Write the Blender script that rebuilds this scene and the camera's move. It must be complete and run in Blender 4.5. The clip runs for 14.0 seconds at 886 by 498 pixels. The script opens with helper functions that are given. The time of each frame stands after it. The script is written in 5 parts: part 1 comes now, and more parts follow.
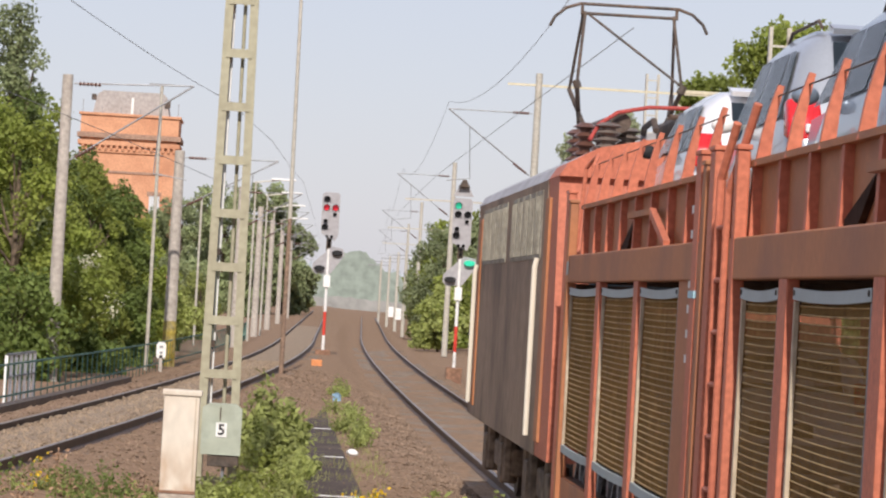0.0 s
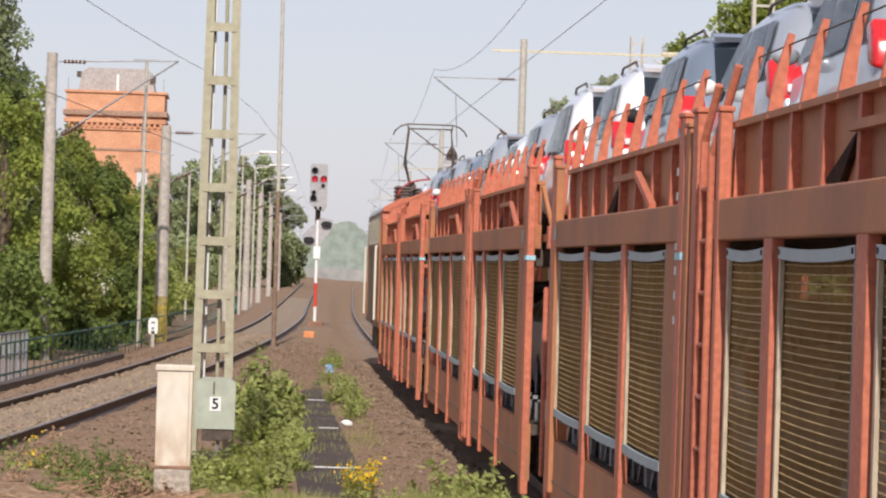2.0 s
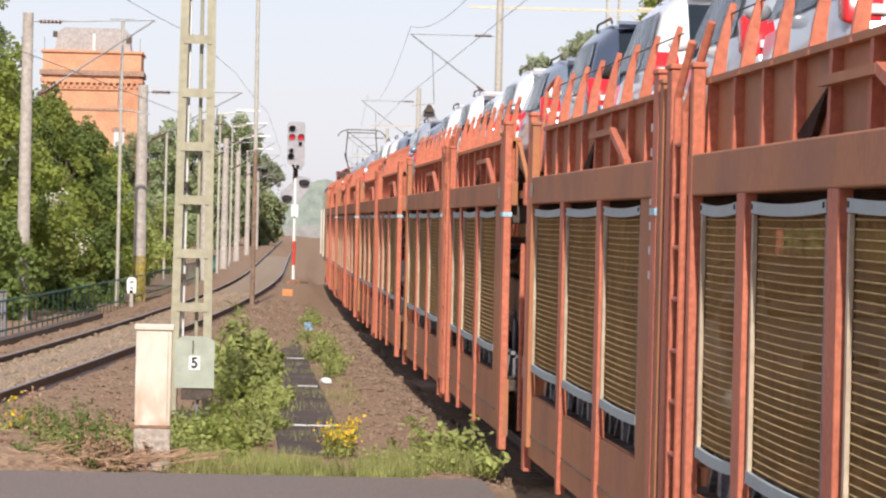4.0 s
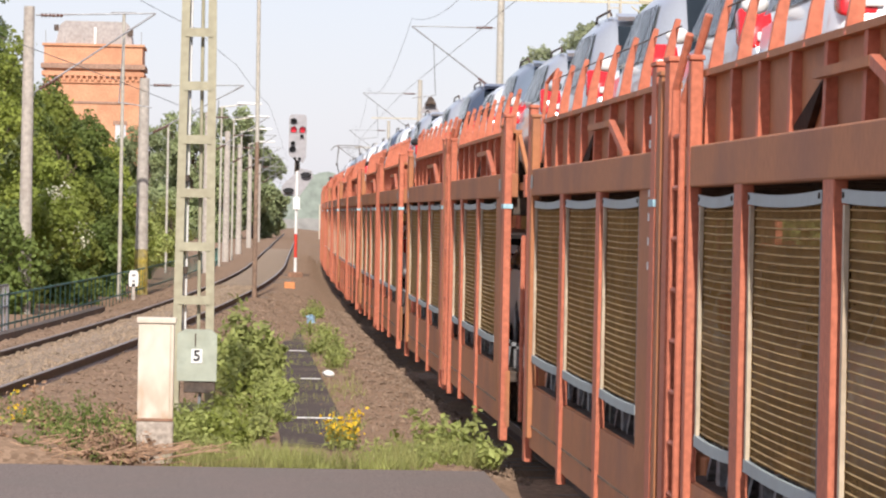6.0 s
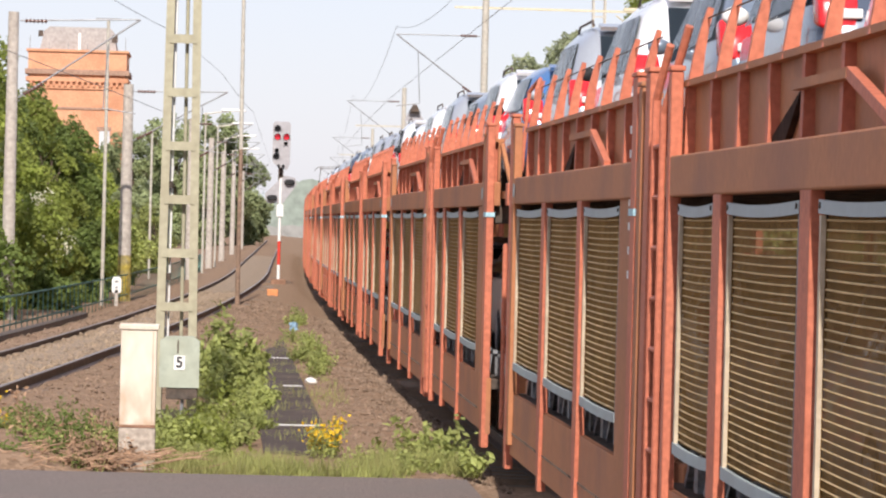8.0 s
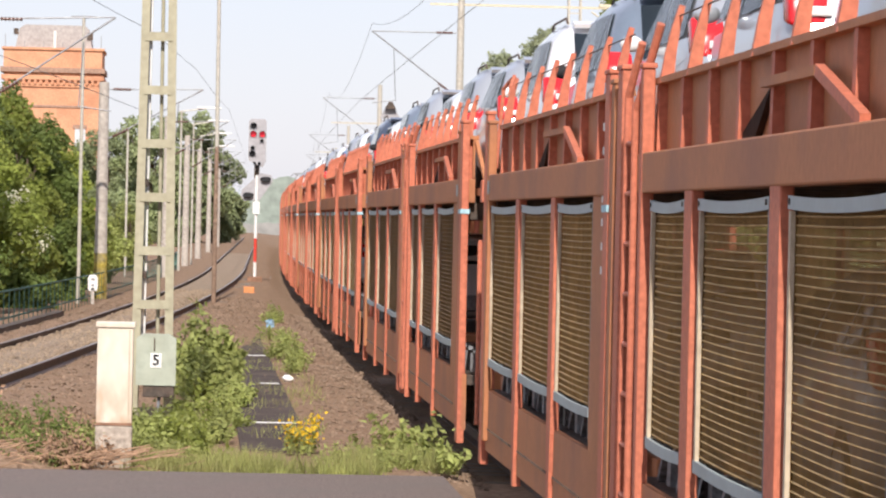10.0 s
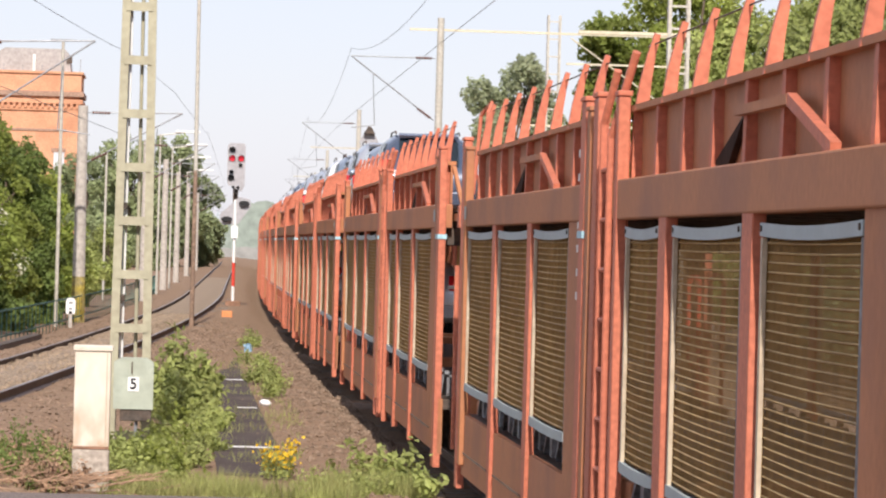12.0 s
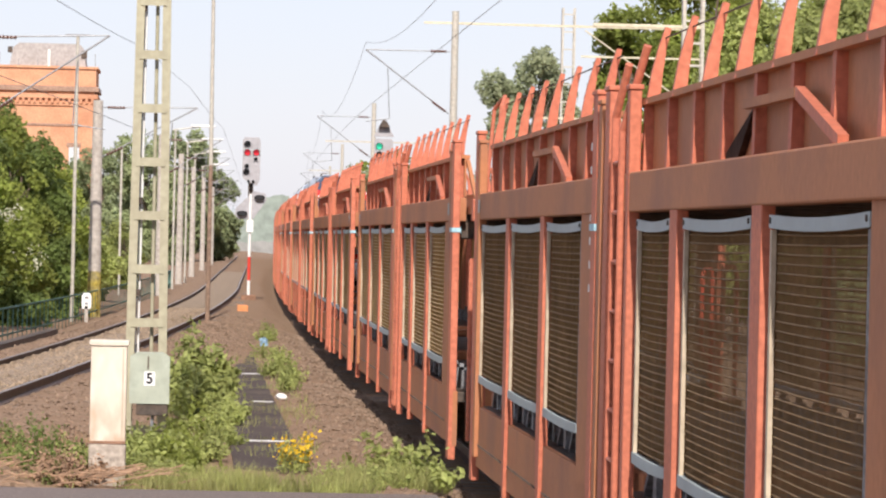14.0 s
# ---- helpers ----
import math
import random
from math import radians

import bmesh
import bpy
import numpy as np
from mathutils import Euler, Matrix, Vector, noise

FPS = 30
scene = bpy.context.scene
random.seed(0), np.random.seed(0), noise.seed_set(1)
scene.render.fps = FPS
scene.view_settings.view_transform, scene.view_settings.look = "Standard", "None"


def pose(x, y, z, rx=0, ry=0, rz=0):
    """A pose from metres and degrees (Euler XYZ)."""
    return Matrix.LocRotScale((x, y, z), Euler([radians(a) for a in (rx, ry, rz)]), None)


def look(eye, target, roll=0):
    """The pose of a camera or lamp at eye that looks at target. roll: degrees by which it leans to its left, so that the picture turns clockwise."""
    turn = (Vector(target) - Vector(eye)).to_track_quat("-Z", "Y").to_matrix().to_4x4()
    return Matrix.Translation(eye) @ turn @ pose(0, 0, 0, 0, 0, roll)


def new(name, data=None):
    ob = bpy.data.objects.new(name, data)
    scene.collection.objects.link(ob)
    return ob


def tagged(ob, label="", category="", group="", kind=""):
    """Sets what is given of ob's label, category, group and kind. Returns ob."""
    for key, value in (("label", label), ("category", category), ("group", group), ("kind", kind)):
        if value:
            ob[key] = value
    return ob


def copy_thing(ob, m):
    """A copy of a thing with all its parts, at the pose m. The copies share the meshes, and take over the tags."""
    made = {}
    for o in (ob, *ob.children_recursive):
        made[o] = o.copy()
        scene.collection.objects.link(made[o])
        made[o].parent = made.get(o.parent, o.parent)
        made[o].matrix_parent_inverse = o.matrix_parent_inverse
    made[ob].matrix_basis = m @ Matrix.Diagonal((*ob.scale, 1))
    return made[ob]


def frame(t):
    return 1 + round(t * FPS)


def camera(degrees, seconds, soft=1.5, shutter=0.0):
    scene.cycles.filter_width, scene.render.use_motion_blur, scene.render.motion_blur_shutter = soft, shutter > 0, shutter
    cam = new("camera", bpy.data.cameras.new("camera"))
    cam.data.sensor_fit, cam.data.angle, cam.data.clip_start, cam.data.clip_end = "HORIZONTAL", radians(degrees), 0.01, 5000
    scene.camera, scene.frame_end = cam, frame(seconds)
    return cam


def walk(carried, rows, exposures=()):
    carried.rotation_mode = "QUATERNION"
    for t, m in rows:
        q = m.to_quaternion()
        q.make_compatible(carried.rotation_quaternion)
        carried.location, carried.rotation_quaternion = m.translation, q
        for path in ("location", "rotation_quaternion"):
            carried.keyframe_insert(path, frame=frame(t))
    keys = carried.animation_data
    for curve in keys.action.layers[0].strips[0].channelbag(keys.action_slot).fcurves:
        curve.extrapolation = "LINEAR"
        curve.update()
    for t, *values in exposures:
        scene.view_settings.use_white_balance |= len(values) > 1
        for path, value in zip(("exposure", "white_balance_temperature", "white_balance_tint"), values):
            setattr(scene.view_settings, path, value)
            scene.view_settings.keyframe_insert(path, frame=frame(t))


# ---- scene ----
cam = camera(13.48, 14.0, soft=2.2)
EYE = (0.0, 0.0, 2.65)
AIM = (
    (0, -2.572, 0.737, 3.31),
    (0.5, -2.291, 0.795, 2.50),
    (1, -2.618, 0.567, 2.25),
    (1.5, -3.080, 0.744, 2.14),
    (2, -2.754, 0.258, 1.80),
    (2.5, -3.227, -0.053, 1.39),
    (3, -2.911, -0.114, 1.37),
    (3.5, -3.163, 0.011, 1.42),
    (4, -3.106, -0.388, 1.34),
    (4.2, -3.059, -0.560, 1.26),
    (6.3, -3.117, -0.483, 1.09),
    (6.5, -3.250, -0.447, 1.15),
    (7, -3.437, -0.269, 1.30),
    (7.5, -3.406, -0.246, 1.45),
    (8, -3.332, -0.381, 1.46),
    (8.2, -3.269, -0.546, 1.50),
    (10.3, -3.746, -0.345, 1.29),
    (10.5, -3.651, -0.163, 1.46),
    (11, -4.100, 0.070, 1.49),
    (11.5, -4.135, -0.212, 1.29),
    (12, -4.017, -0.027, 1.58),
    (12.5, -3.973, -0.092, 1.52),
    (13, -3.956, -0.108, 1.30),
    (13.5, -3.880, 0.056, 1.38),
    (14, -3.783, -0.136, 1.33),
)
walk(cam, [(t, pose(*EYE, 90 + pitch, 0, yaw) @ pose(0, 0, 0, 0, 0, roll)) for t, yaw, pitch, roll in AIM],
     exposures=((0, 0.02, 6400, 15), (2.0, 0.04, 6400, 15), (4.0, 0.3, 6400, 15), (14.0, 0.36, 6400, 15)))

# ---- light ----
SUN_EL, SUN_AZ = 38.0, -3.0          # degrees above the horizon; degrees from straight behind the camera
world = bpy.data.worlds.new("sky")
scene.world = world
world.use_nodes = True
wn = world.node_tree.nodes
sky = wn.new("ShaderNodeTexSky")
sky.sky_type, sky.sun_disc = "NISHITA", False
sky.sun_elevation, sky.sun_rotation = radians(SUN_EL), radians(180 - SUN_AZ)
sky.air_density, sky.dust_density, sky.ozone_density = 1.0, 0.6, 1.0
wn["Background"].inputs["Strength"].default_value = 0.105
haze = wn.new("ShaderNodeMix")          # thin white summer haze over the clear sky
haze.data_type = "RGBA"
haze.inputs[0].default_value, haze.inputs[7].default_value = 0.68, (5.9, 6.05, 7.0, 1)
world.node_tree.links.new(sky.outputs[0], haze.inputs[6])
world.node_tree.links.new(haze.outputs[2], wn["Background"].inputs["Color"])
sun = new("sun", bpy.data.lights.new("sun", "SUN"))
sun.data.energy, sun.data.angle, sun.data.color = 4.5, radians(0.6), (1.0, 0.93, 0.82)
to_sun = Vector((math.cos(radians(SUN_EL)) * math.sin(radians(SUN_AZ)), -math.cos(radians(SUN_EL)) * math.cos(radians(SUN_AZ)), math.sin(radians(SUN_EL))))
sun.matrix_world = look(to_sun * 100, (0, 0, 0))

# ---- materials ----
def material(name, color, rough=0.7, metal=0.0, grain=0.12, grain_size=30.0, stain=None, stain_size=2.0, stain_amount=0.4, bump=0.0, vary=0.0, coat=0.0, through_light=0.0, emit=None, stretch=(1, 1, 1), low_stain=None, spec=0.3):
    """A surface with fine grain, larger stains and relief; vary: difference from piece to piece."""
    m = bpy.data.materials.new(name)
    m.use_nodes = True
    n, l = m.node_tree.nodes, m.node_tree.links
    b = n["Principled BSDF"]
    b.inputs["Roughness"].default_value, b.inputs["Metallic"].default_value = rough, metal
    b.inputs["Coat Weight"].default_value, b.inputs["Specular IOR Level"].default_value = coat, spec
    tc, mp = n.new("ShaderNodeTexCoord"), n.new("ShaderNodeMapping")
    mp.inputs["Scale"].default_value = stretch
    l.new(tc.outputs["Object"], mp.inputs["Vector"])
    def noise_tex(size, detail=4):
        t = n.new("ShaderNodeTexNoise")
        t.inputs["Scale"].default_value, t.inputs["Detail"].default_value = size, detail
        l.new(mp.outputs[0], t.inputs["Vector"])
        return t
    def mix(fac, a, c, mode="MIX"):
        x = n.new("ShaderNodeMix")
        x.data_type, x.blend_type = "RGBA", mode
        for sock, v in ((x.inputs[0], fac), (x.inputs[6], a), (x.inputs[7], c)):
            if hasattr(v, "is_output"):
                l.new(v, sock)
            else:
                sock.default_value = v
        return x.outputs[2]
    def ramp(src, lo, hi):
        r = n.new("ShaderNodeMapRange")
        r.inputs[1].default_value, r.inputs[2].default_value = lo, hi
        l.new(src, r.inputs[0])
        return r.outputs[0]
    g = noise_tex(grain_size)
    dark = tuple(c * (1 - grain * 2) for c in color) + (1,)
    light = tuple(min(1, c * (1 + grain * 1.5)) for c in color) + (1,)
    col = mix(ramp(g.outputs[0], 0.3, 0.7), dark, light)
    if stain:
        s = noise_tex(stain_size, 6)
        f = n.new("ShaderNodeMath")
        f.operation = "MULTIPLY"
        f.inputs[1].default_value = stain_amount
        l.new(ramp(s.outputs[0], 0.45, 0.68), f.inputs[0])
        col = mix(f.outputs[0], col, tuple(stain) + (1,))
    if low_stain:
        sep, s2, f2 = n.new("ShaderNodeSeparateXYZ"), noise_tex(5.0, 5), n.new("ShaderNodeMath")
        l.new(tc.outputs["Object"], sep.inputs[0])
        f2.operation = "MULTIPLY"
        l.new(ramp(sep.outputs[2], low_stain[1], low_stain[0]), f2.inputs[0])
        l.new(ramp(s2.outputs[0], 0.30, 0.66), f2.inputs[1])
        col = mix(f2.outputs[0], col, tuple(stain) + (1,))
    if vary:
        oi, geo = n.new("ShaderNodeObjectInfo"), n.new("ShaderNodeNewGeometry")
        a = n.new("ShaderNodeMath")
        a.operation = "ADD"
        l.new(oi.outputs["Random"], a.inputs[0])
        l.new(geo.outputs["Random Per Island"], a.inputs[1])
        h = n.new("ShaderNodeHueSaturation")
        l.new(col, h.inputs["Color"])
        r = n.new("ShaderNodeMapRange")
        r.inputs[2].default_value, r.inputs[3].default_value, r.inputs[4].default_value = 2.0, 1 - vary, 1 + vary
        l.new(a.outputs[0], r.inputs[0])
        l.new(r.outputs[0], h.inputs["Value"])
        col = h.outputs[0]
    l.new(col, b.inputs["Base Color"])
    if bump:
        bp = n.new("ShaderNodeBump")
        bp.inputs["Strength"].default_value, bp.inputs["Distance"].default_value = bump, 0.02
        l.new(g.outputs[0], bp.inputs["Height"])
        l.new(bp.outputs[0], b.inputs["Normal"])
    if emit:
        b.inputs["Emission Color"].default_value, b.inputs["Emission Strength"].default_value = (*emit[:3], 1), emit[3]
    if through_light:
        out = n["Material Output"]
        tr, mx = n.new("ShaderNodeBsdfTranslucent"), n.new("ShaderNodeMixShader")
        mx.inputs[0].default_value = through_light
        l.new(col, tr.inputs["Color"])
        l.new(b.outputs[0], mx.inputs[1])
        l.new(tr.outputs[0], mx.inputs[2])
        l.new(mx.outputs[0], out.inputs["Surface"])
    return m


RED = material("faded_red_paint", (0.51, 0.168, 0.100), 0.55, 0, 0.10, 22, (0.36, 0.105, 0.07), 1.4, 0.35, bump=0.03, vary=0.08, spec=0.15)
# dirtier, browner copy of the red; its tone also paints in side-face shade
RED_SHADED_DIRTY = material("dirty_shaded_red_paint", (0.42, 0.178, 0.084), 0.6, 0, 0.05, 16, (0.24, 0.115, 0.08), 1.0, 0.55, bump=0.06, vary=0.06, spec=0.15)
RED_GLOSS = material("red_gloss_paint", (0.52, 0.085, 0.05), 0.4, 0, 0.05, 20, (0.35, 0.06, 0.04), 1.0, 0.3)
SHEET = material("dusty_brown_mesh", (0.43, 0.265, 0.105), 0.8, 0.0, 0.12, 7.0, (0.26, 0.17, 0.08), 1.2, 0.4, vary=0.12, spec=0.06)
SHEET_DULL = material("dull_brown_mesh", (0.27, 0.17, 0.08), 0.8, 0.0, 0.12, 7.0, (0.15, 0.10, 0.055), 1.2, 0.4, vary=0.12, spec=0.06)
# near-black that paints shade onto the wagon's upper side
PAINTED_SHADE = material("painted_shade_black", (0.045, 0.028, 0.022), 0.9, 0, 0.15, 12, spec=0.05)
GEAR = material("grey_deck_gear", (0.19, 0.20, 0.21), 0.6, 0.2, 0.25, 20, (0.10, 0.08, 0.07), 4, 0.6)
# ribs get a paler brown than the mesh, painting in their sunlit look
RIDGE_LIT = material("painted_sunlit_ridge", (0.52, 0.36, 0.165), 0.6, 0, 0.15, 5, (0.30, 0.18, 0.08), 0.9, 0.6, vary=0.15, spec=0.08)
RIDGE_DULL = material("dull_brown_ridge", (0.27, 0.175, 0.09), 0.7, 0, 0.15, 5, (0.17, 0.11, 0.06), 0.9, 0.5, spec=0.08)
RIDGE_PALE = material("pale_straw_ridge", (0.72, 0.53, 0.27), 0.6, 0, 0.12, 5, (0.42, 0.28, 0.13), 0.9, 0.4, spec=0.08)
BAND = material("galvanised_band", (0.34, 0.40, 0.41), 0.5, 0.1, 0.03, 18, (0.25, 0.26, 0.26), 2, 0.3)
PALE = material("pale_edge_strip", (0.50, 0.42, 0.31), 0.6, 0, 0.12, 12, (0.35, 0.25, 0.18), 3, 0.5, spec=0.08)
STEEL_DARK = material("dark_greasy_steel", (0.085, 0.068, 0.056), 0.6, 0.2, 0.25, 14, (0.17, 0.11, 0.075), 3, 0.6, bump=0.2)
STEEL_GREY = material("grey_steel", (0.30, 0.31, 0.32), 0.5, 0.4, 0.15, 20, (0.16, 0.13, 0.11), 3, 0.5)
BLUE_TAPE = material("light_blue_strap", (0.35, 0.55, 0.62), 0.6)
BOGIE = material("brown_greasy_bogie", (0.20, 0.145, 0.10), 0.75, 0, 0.3, 9, (0.07, 0.055, 0.045), 3, 0.7, bump=0.3)
WHITE_MARK = material("white_stencil", (0.75, 0.74, 0.70), 0.7)
BLACK = material("black_rubber", (0.022, 0.022, 0.024), 0.75, 0, 0.2, 30)
LOCO_SIDE = material("dirty_maroon_body", (0.31, 0.225, 0.165), 0.6, 0, 0.12, 9, (0.09, 0.07, 0.06), 0.8, 0.6, stretch=(1, 1, 0.6), spec=0.08)
LOCO_ROOF = material("silver_roof_paint", (0.42, 0.42, 0.44), 0.55, 0.1, 0.12, 8, (0.16, 0.14, 0.13), 1.0, 0.5)
LOUVRE = material("louvre_grey_green", (0.30, 0.28, 0.225), 0.6, 0.1, 0.15, 14, (0.10, 0.08, 0.07), 2, 0.5)
CREAM = material("cream_handrail", (0.72, 0.66, 0.54), 0.5, 0, 0.02, 3)
INSUL = material("brown_insulator", (0.12, 0.06, 0.045), 0.3)
WIRE = material("weathered_wire", (0.20, 0.21, 0.22), 0.5, 0.6)
CONCRETE = material("weathered_concrete_pole", (0.44, 0.40, 0.35), 0.85, 0, 0.12, 9, (0.24, 0.21, 0.18), 1.2, 0.45, bump=0.25)
OLIVE = material("weathered_olive_grey_paint", (0.38, 0.36, 0.255), 0.7, 0, 0.07, 12, (0.25, 0.21, 0.14), 1.2, 0.3, bump=0.1)
GALV = material("galvanised_pole", (0.50, 0.475, 0.41), 0.5, 0.2, 0.1, 12, (0.42, 0.36, 0.28), 2, 0.3)
PALE_BEAM = material("pale_yellow_beam", (0.60, 0.55, 0.40), 0.6, 0, 0.06, 9, (0.42, 0.36, 0.25), 2, 0.3)
RUST_POLE = material("rust_brown_pole", (0.25, 0.17, 0.12), 0.75, 0, 0.2, 12, (0.14, 0.09, 0.07), 2, 0.5)
CABINET = material("cream_cabinet_plastic", (0.66, 0.60, 0.50), 0.6, 0, 0.06, 8, (0.36, 0.17, 0.055), 2.6, 0.25, bump=0.04, stretch=(1, 1, 0.5), low_stain=(0.4, 1.0))
BOX_GREEN = material("grey_green_box_paint", (0.40, 0.44, 0.36), 0.6, 0, 0.08, 12, (0.28, 0.29, 0.22), 3, 0.5)
STONE = material("rough_stone_base", (0.42, 0.36, 0.30), 0.9, 0, 0.2, 14, (0.24, 0.20, 0.16), 4, 0.5, bump=0.5)
ASPHALT = material("old_asphalt", (0.185, 0.152, 0.136), 0.85, 0, 0.22, 40, (0.16, 0.14, 0.125), 0.9, 0.6, bump=0.3, spec=0.08)
OLD_PATH = material("dark_cracked_asphalt", (0.082, 0.066, 0.06), 0.9, 0, 0.25, 30, (0.14, 0.11, 0.09), 1.2, 0.6, bump=0.4, spec=0.08)
RAIL_M = material("rusty_rail", (0.11, 0.07, 0.05), 0.6, 0.3, 0.25, 14, (0.06, 0.045, 0.035), 1.5, 0.5, bump=0.1)
RAIL_TOP = material("worn_rail_head", (0.30, 0.26, 0.23), 0.45, 0.6, 0.1, 14)
SLEEPER = material("concrete_sleeper", (0.19, 0.155, 0.125), 0.9, 0, 0.15, 10, (0.17, 0.13, 0.10), 2, 0.5, bump=0.3, vary=0.15)
BRICK = material("orange_brick", (0.60, 0.315, 0.185), 0.85, 0, 0.10, 6, (0.36, 0.15, 0.08), 0.5, 0.5, bump=0.2, vary=0.08)
BRICK_DARK = material("dark_brick_band", (0.34, 0.22, 0.16), 0.85, 0, 0.15, 5)
TOWER_ROOF = material("grey_sheet_roof", (0.40, 0.37, 0.35), 0.7, 0, 0.12, 3, (0.28, 0.26, 0.24), 0.6, 0.4)
WHITE = material("white_paint", (0.78, 0.78, 0.76), 0.55, 0, 0.05, 10, (0.55, 0.52, 0.46), 2, 0.3)
SIG_RED = material("signal_red_paint", (0.62, 0.06, 0.04), 0.6)
SIG_GREY = material("signal_grey_board", (0.37, 0.36, 0.37), 0.7, 0, 0.06, 6)
LENS_DARK = material("dark_lens", (0.02, 0.02, 0.022), 0.3)
LENS_RED = material("lit_red_lens", (0.55, 0.02, 0.03), 0.3, emit=(1.0, 0.05, 0.08, 0.3))
LENS_GREEN = material("lit_green_lens", (0.02, 0.4, 0.25), 0.3, emit=(0.05, 0.9, 0.5, 0.4))
ORANGE_BOX = material("orange_box_paint", (0.62, 0.25, 0.10), 0.7, 0, 0.1, 8, (0.35, 0.15, 0.08), 3, 0.5)
RUST_BOX = material("rust_brown_box", (0.25, 0.14, 0.09), 0.8, 0, 0.2, 8, (0.15, 0.08, 0.06), 3, 0.5)
FENCE_GREEN = material("green_fence_paint", (0.085, 0.19, 0.155), 0.6, 0, 0.15, 12)
LEAF_MID = material("leaves_mid_green", (0.28, 0.325, 0.07), 0.6, 0, 0.2, 0.7, (0.17, 0.23, 0.042), 0.35, 0.6, vary=0.4, through_light=0.48)
LEAF_DARK = material("leaves_dark_green", (0.17, 0.225, 0.055), 0.6, 0, 0.2, 0.7, (0.095, 0.145, 0.036), 0.35, 0.6, vary=0.35, through_light=0.4)
LEAF_PALE = material("leaves_pale_willow", (0.40, 0.44, 0.27), 0.6, 0, 0.2, 0.7, (0.30, 0.35, 0.20), 0.35, 0.5, vary=0.25, through_light=0.5)
LEAF_GREY = material("leaves_grey_green", (0.31, 0.36, 0.18), 0.6, 0, 0.2, 0.7, (0.20, 0.24, 0.125), 0.35, 0.6, vary=0.3, through_light=0.4)
LEAF_WEED = material("weed_leaves", (0.36, 0.40, 0.13), 0.6, 0, 0.2, 3, (0.22, 0.27, 0.07), 1.5, 0.5, vary=0.4, through_light=0.42)
GRASS = material("pale_grass", (0.31, 0.33, 0.11), 0.7, 0, 0.25, 3, (0.30, 0.25, 0.12), 1.2, 0.5, vary=0.3, through_light=0.3)
BLOSSOM_W = material("white_blossom", (0.72, 0.70, 0.52), 0.7, through_light=0.3, vary=0.2)
BLOSSOM_Y = material("yellow_blossom", (0.72, 0.48, 0.03), 0.7, through_light=0.3, vary=0.2)
BARK = material("bark", (0.14, 0.105, 0.075), 0.9, 0, 0.25, 10, bump=0.4)
TWIG = material("dry_twigs", (0.30, 0.19, 0.12), 0.9, 0, 0.25, 10, vary=0.3)
LITTER = material("blue_litter", (0.24, 0.36, 0.46), 0.6)


def ground_material():
    m = bpy.data.materials.new("ballast_and_soil")
    m.use_nodes = True
    n, l = m.node_tree.nodes, m.node_tree.links
    b = n["Principled BSDF"]
    b.inputs["Roughness"].default_value, b.inputs["Specular IOR Level"].default_value = 0.95, 0.1
    tc = n.new("ShaderNodeTexCoord")
    def tex(kind, scale):
        t = n.new(kind)
        t.inputs["Scale"].default_value = scale
        l.new(tc.outputs["Object"], t.inputs["Vector"])
        return t
    vor, soil, patch = tex("ShaderNodeTexVoronoi", 17.0), tex("ShaderNodeTexNoise", 5.0), tex("ShaderNodeTexNoise", 0.45)
    def ramp(src, stops):
        r = n.new("ShaderNodeValToRGB")
        for k, (p, c) in enumerate(stops):
            e = r.color_ramp.elements[k] if k < 2 else r.color_ramp.elements.new(p)
            e.position, e.color = p, (*c, 1)
        l.new(src, r.inputs[0])
        return r.outputs[0]
    stones = ramp(vor.outputs["Color"], ((0.0, (0.145, 0.094, 0.060)), (1.0, (0.335, 0.23, 0.152))))
    earth = ramp(soil.outputs[0], ((0.3, (0.17, 0.11, 0.070)), (0.7, (0.315, 0.212, 0.138))))
    mask = n.new("ShaderNodeMapRange")
    mask.inputs[1].default_value, mask.inputs[2].default_value = 0.42, 0.6
    l.new(patch.outputs[0], mask.inputs[0])
    x = n.new("ShaderNodeMix")
    x.data_type = "RGBA"
    l.new(mask.outputs[0], x.inputs[0])
    l.new(stones, x.inputs[6])
    l.new(earth, x.inputs[7])
    l.new(x.outputs[2], b.inputs["Base Color"])
    bp = n.new("ShaderNodeBump")
    bp.inputs["Strength"].default_value, bp.inputs["Distance"].default_value = 0.35, 0.03
    l.new(vor.outputs["Distance"], bp.inputs["Height"])
    l.new(bp.outputs[0], b.inputs["Normal"])
    return m


GROUND = ground_material()
TAN_BALLAST = material("tan_ballast", (0.29, 0.218, 0.148), 0.95, 0, 0.3, 22, (0.24, 0.18, 0.135), 1.2, 0.5, bump=0.5)


# ---- building helpers ----
def part(name, bm, mat, parent=None, label=""):
    """Link a bmesh as one mesh object, under parent if given."""
    me = bpy.data.meshes.new(name)
    bm.to_mesh(me)
    bm.free()
    me.materials.append(mat)
    ob = new(name, me)
    if parent:
        ob.parent = parent
    if label:
        ob["label"] = label
    return ob


def share(name, ob, parent, m=None):
    """Another object on the same mesh."""
    o = new(name, ob.data)
    o.parent = parent
    if m is not None:
        o.matrix_basis = m
    return o


def empty(name, x=0, y=0, z=0):
    e = new(name)
    e.location = (x, y, z)
    return e


